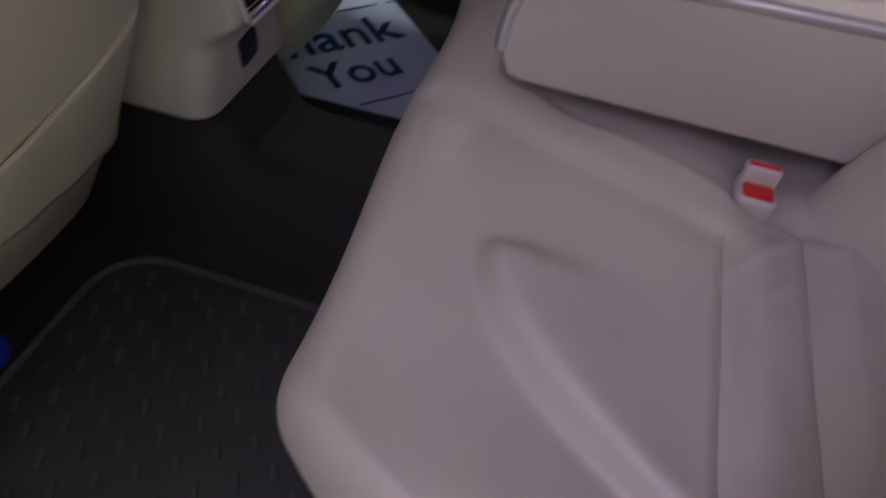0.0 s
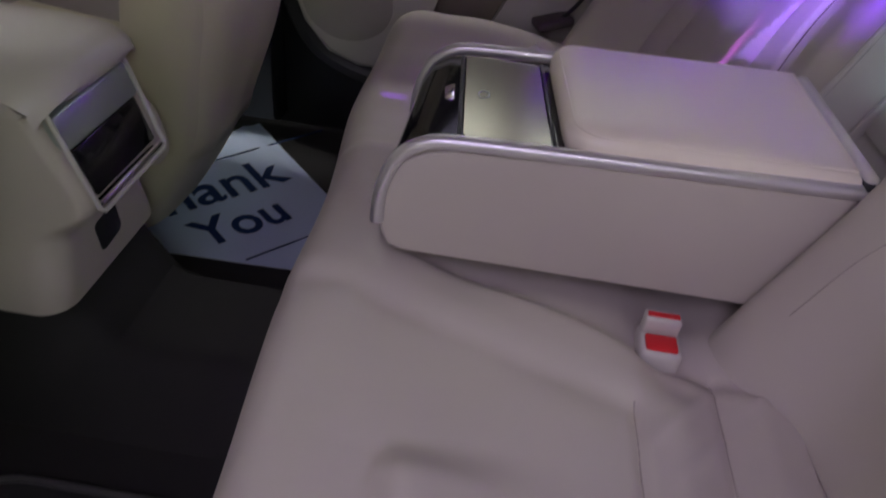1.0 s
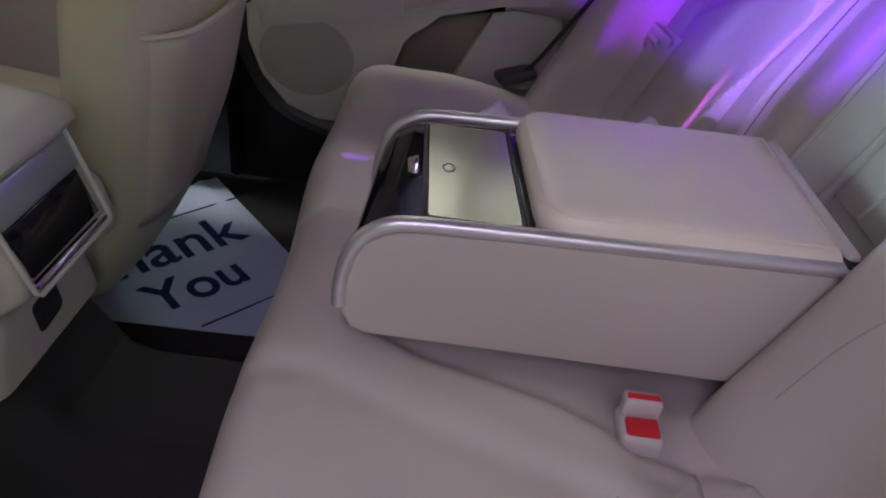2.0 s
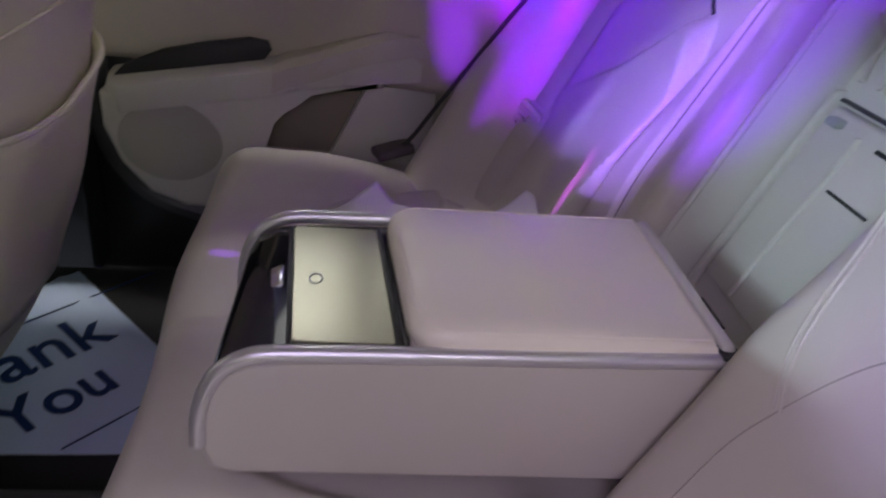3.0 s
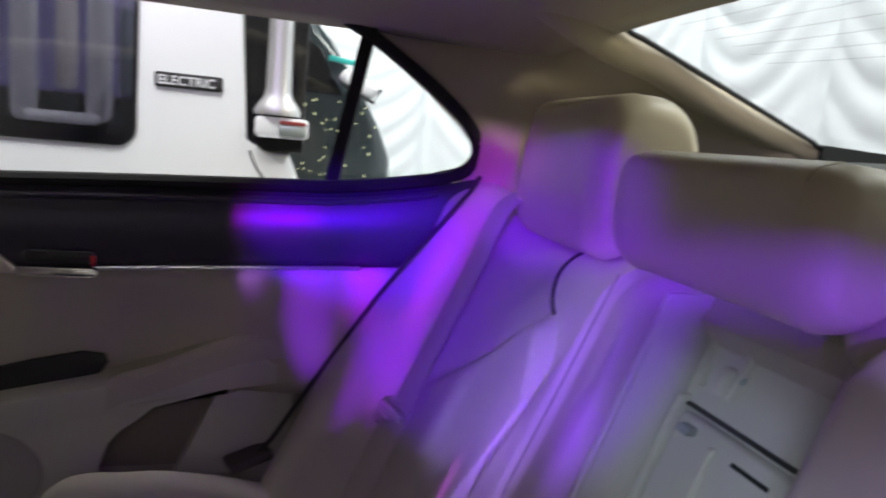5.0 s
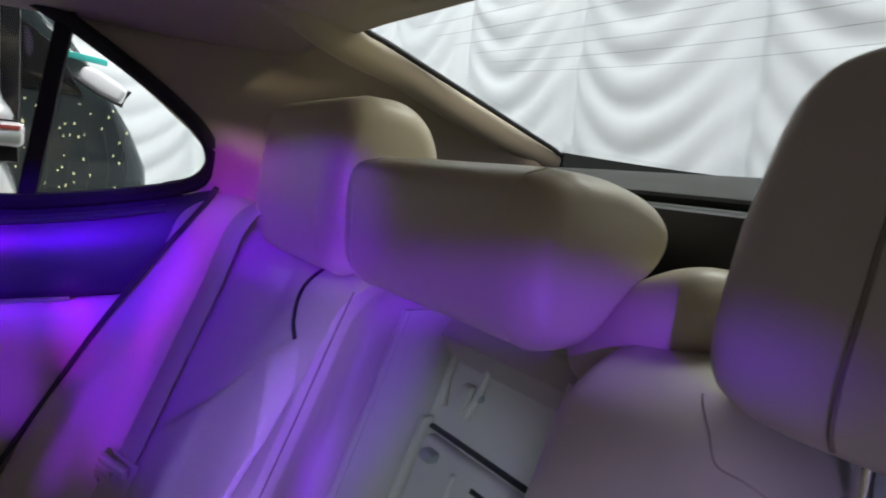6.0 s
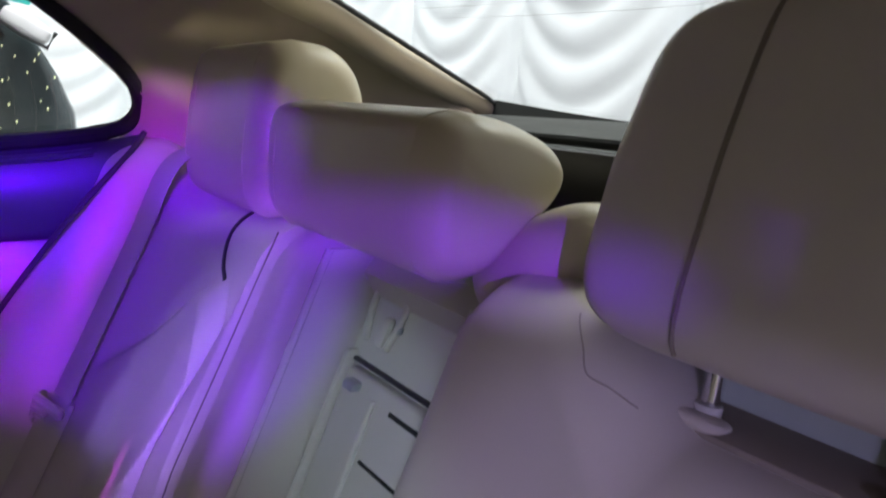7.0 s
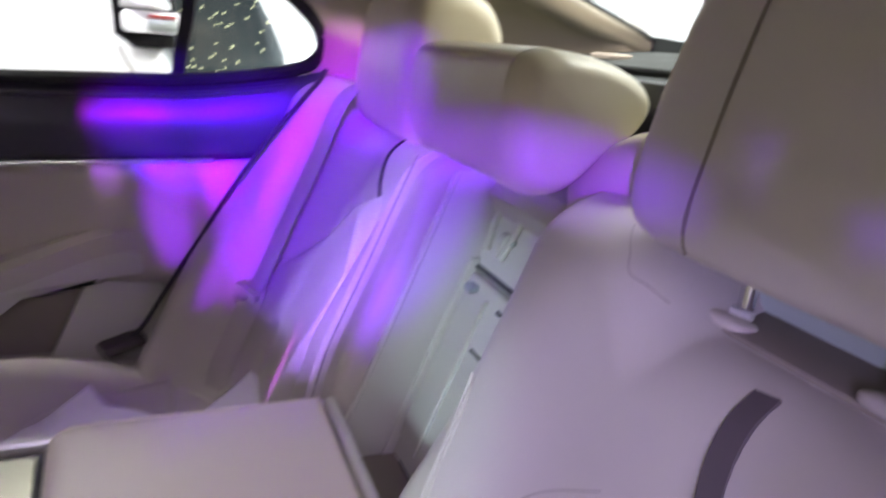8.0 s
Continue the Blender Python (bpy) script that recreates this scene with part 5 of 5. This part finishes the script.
body = [(-3.2, -0.05), (0.10, -0.05), (0.335, 0.30), (0.335, 0.80), (0.30, 0.885), (0.155, 0.885), (0.150, 1.75), (-0.1, 1.85), (-3.2, 1.85)]
piece("body", prism(body, "y", VY, VY + 1.75, 0.03, 3), WHITE_PAINT, van, "white painted body")
win = piece("window", prism(rounded(-1.30, -0.088, 0.870, 1.50, 0.05, 8), "y", VY - 0.006, VY + 0.02, 0.003), BLACK_TRIM, van, "dark side window with rounded corners")
for x0, x1, z0 in ((-0.375, -0.315, 0.915), (-0.205, -0.145, 0.925)):
    part("inner_frame", prism(rounded(x0, x1, z0, 1.48, 0.022, 6), "y", VY - 0.010, VY - 0.0078, 0.001), PLASTIC_LIGHT, win, "pale inner pillar seen through the glass")
part("inner_frame", prism(rounded(-0.345, -0.175, 0.915, 0.945, 0.014, 5), "y", VY - 0.0105, VY - 0.0080, 0.001), PLASTIC_LIGHT, win)
part("inner_seat", prism(rounded(-0.275, -0.225, 1.00, 1.48, 0.015, 5), "y", VY - 0.0095, VY - 0.0078, 0.001), PLASTIC, win, "seat back behind the glass")
part("far_window", prism(rounded(-0.130, -0.100, 1.00, 1.48, 0.010, 5), "y", VY - 0.0095, VY - 0.0078, 0.001), SILVER_PAINT, win)
# plates whose colour carries the light seen through the van's glass
part("far_window", prism(rounded(-0.80, -0.475, 1.03, 1.48, 0.010, 5), "y", VY - 0.0095, VY - 0.0078, 0.001), PAINTED_VIOLET, win, "plate behind the glass painted with the interior's violet light")
part("far_window", prism(rounded(-0.445, -0.10, 0.992, 1.48, 0.012, 5), "y", VY - 0.0075, VY - 0.0055, 0.0), PAINTED_GREY_VIOLET, win, "plate painted with grey-violet light of the far windows")
glass = part("pane", prism(rounded(-1.296, -0.092, 0.874, 1.496, 0.05, 8), "y", VY - 0.016, VY - 0.013, 0.0), TINTED, win)
glass.visible_shadow = False
piece("window_bar", box(-0.456, -0.450, VY - 0.022, VY, 0.875, 1.50, 0.002), BLACK_TRIM, van)
badge = piece("badge", prism(rounded(-0.048, 0.119, 1.030, 1.068, 0.006), "y", VY - 0.005, VY, 0.001), BLACK_TRIM, van, "black badge with silver lettering")
lettering("lettering", "ELECTRIC", 0.0325, pose(-0.041, VY - 0.0056, 1.038, 90, 0, 0), WHITE_PAINT, van, 0.0006, 0.0006)
piece("rear_glass", prism([(0.155, 0.93), (0.175, 0.90), (0.21, 0.888), (0.335, 0.888), (0.335, 1.80), (0.150, 1.80)], "y", VY + 0.005, VY + 1.6, 0.004), GLOSS, van, "dark wrap-around rear glass")
rings = []
for z, r in ((0.985, 0.060), (0.995, 0.062), (1.01, 0.055), (1.03, 0.040), (1.05, 0.034), (1.20, 0.032), (1.60, 0.030)):
    rings.append([(0.262 + r * math.cos(w), VY - 0.01 + 0.6 * r * math.sin(w), z) for w in np.linspace(0, 2 * math.pi, 21)[:-1]])
piece("pillar_trim", loft(rings), SATIN, van, "silver pillar trim")
lamp = piece("tail_lamp", prism(rounded(0.205, 0.345, 0.925, 0.980, 0.012), "y", VY - 0.035, VY + 0.03, 0.006), WHITE_PAINT, van, "white tail lamp housing")
part("lens", prism(rounded(0.268, 0.338, 0.932, 0.960, 0.006), "y", VY - 0.040, VY - 0.034, 0.002), SILVER_PAINT, lamp, "clear grey lens")
part("lens", prism(rounded(0.268, 0.338, 0.9625, 0.972, 0.003), "y", VY - 0.041, VY - 0.034, 0.002), LAMP_RED, lamp, "thin red lens")
piece("panel_gap", tube(curve_points([(0.195, VY - 0.001, 0.885), (0.215, VY - 0.001, 0.84), (0.245, VY - 0.001, 0.80), (0.27, VY - 0.001, 0.775)], 6), 0.003, 6), BLACK_TRIM, van)
for x in (-2.4, -0.25):
    wheel = piece("wheel", loft([[(x + r * math.cos(w), VY + d, 0.02 + r * math.sin(w)) for w in np.linspace(0, 2 * math.pi, 33)[:-1]] for r, d in ((0.30, -0.01), (0.32, 0.02), (0.32, 0.2), (0.30, 0.22))]), RUBBER, van)

car = thing("parked_car", (0.9, 4.0, -0.3), "dark grey-green car with fairy light reflections, parked behind the van", "car")
side = [(0.20, -0.10), (0.80, -0.10), (0.83, 0.55), (0.80, 0.86), (0.74, 1.00), (0.62, 1.18), (0.50, 1.36), (0.38, 1.48), (-1.2, 1.50), (-1.2, -0.10)]
piece("body", prism(side, "y", 2.6, 4.3, 0.06, 4), DARK_PAINT, car, "dark painted body")
piece("side_glass", prism([(0.32, 1.12), (0.56, 1.12), (0.46, 1.30), (0.34, 1.38)], "y", 2.590, 2.602, 0.003), GLOSS, car)
piece("mirror", turned(pillow(0, 0, 0, 0.17, 0.08, 0.075, 0.6), pose(0.615, 2.50, 1.165, 0, 28, 0)), WHITE_PAINT, car, "pale door mirror")
piece("mirror_edge", turned(tube([(-0.09, -0.02, -0.035), (0.0, -0.03, -0.042), (0.09, -0.02, -0.035), (0.088, -0.02, 0.03)], 0.008, 6), pose(0.615, 2.48, 1.165, 0, 28, 0)), BLACK_TRIM, car)
piece("sun_strip", turned(box(-0.075, 0.075, -0.004, 0.004, -0.012, 0.012, 0.003), pose(0.565, 2.575, 1.262, 0, 6, 0)), TURQUOISE, car, "turquoise film strip")
# glowing specks in place of fairy light reflections on the dark paint
GLOW = bpy.data.materials.new("warm_glint_glow")
GLOW.use_nodes = True
GLOW.node_tree.nodes["Principled BSDF"].inputs["Base Color"].default_value = (0.9, 0.9, 0.5, 1)
GLOW.node_tree.nodes["Principled BSDF"].inputs["Emission Color"].default_value = (0.95, 1.0, 0.55, 1)
GLOW.node_tree.nodes["Principled BSDF"].inputs["Emission Strength"].default_value = 1.1
rng = random.Random(7)
lights = thing("car_glints", (0.6, 2.5, 0.6), "tiny glowing specks and wires standing for fairy light reflections on the dark car", "fairy lights")
glint_mesh = None
for k in range(48):
    z = 0.72 + 0.42 * rng.random()
    x = 0.34 + (0.74 - 0.34) * rng.random() * min(1.0, 1.25 - (z - 0.72) * 1.1)
    if glint_mesh is None:
        ball = bmesh.new()
        bmesh.ops.create_icosphere(ball, subdivisions=1, radius=0.0032)
        first = part("glint", ball, GLOW)
        glint_mesh = first.data
    b = first if k == 0 else new("glint", glint_mesh)
    under(b, lights)
    b.location = (x, 2.585, z)
    b.scale = (0.8, 0.8, 1.2 + 1.2 * rng.random())
# wires added between the specks
for k in range(6):
    x = 0.36 + 0.07 * k
    piece("wire", tube(curve_points([(x, 2.578, 0.70), (x + 0.015, 2.578, 0.85), (x - 0.01, 2.578, 1.0), (x, 2.578, 1.12 - 0.04 * k)], 5), 0.0012, 4), RUBBER, lights)
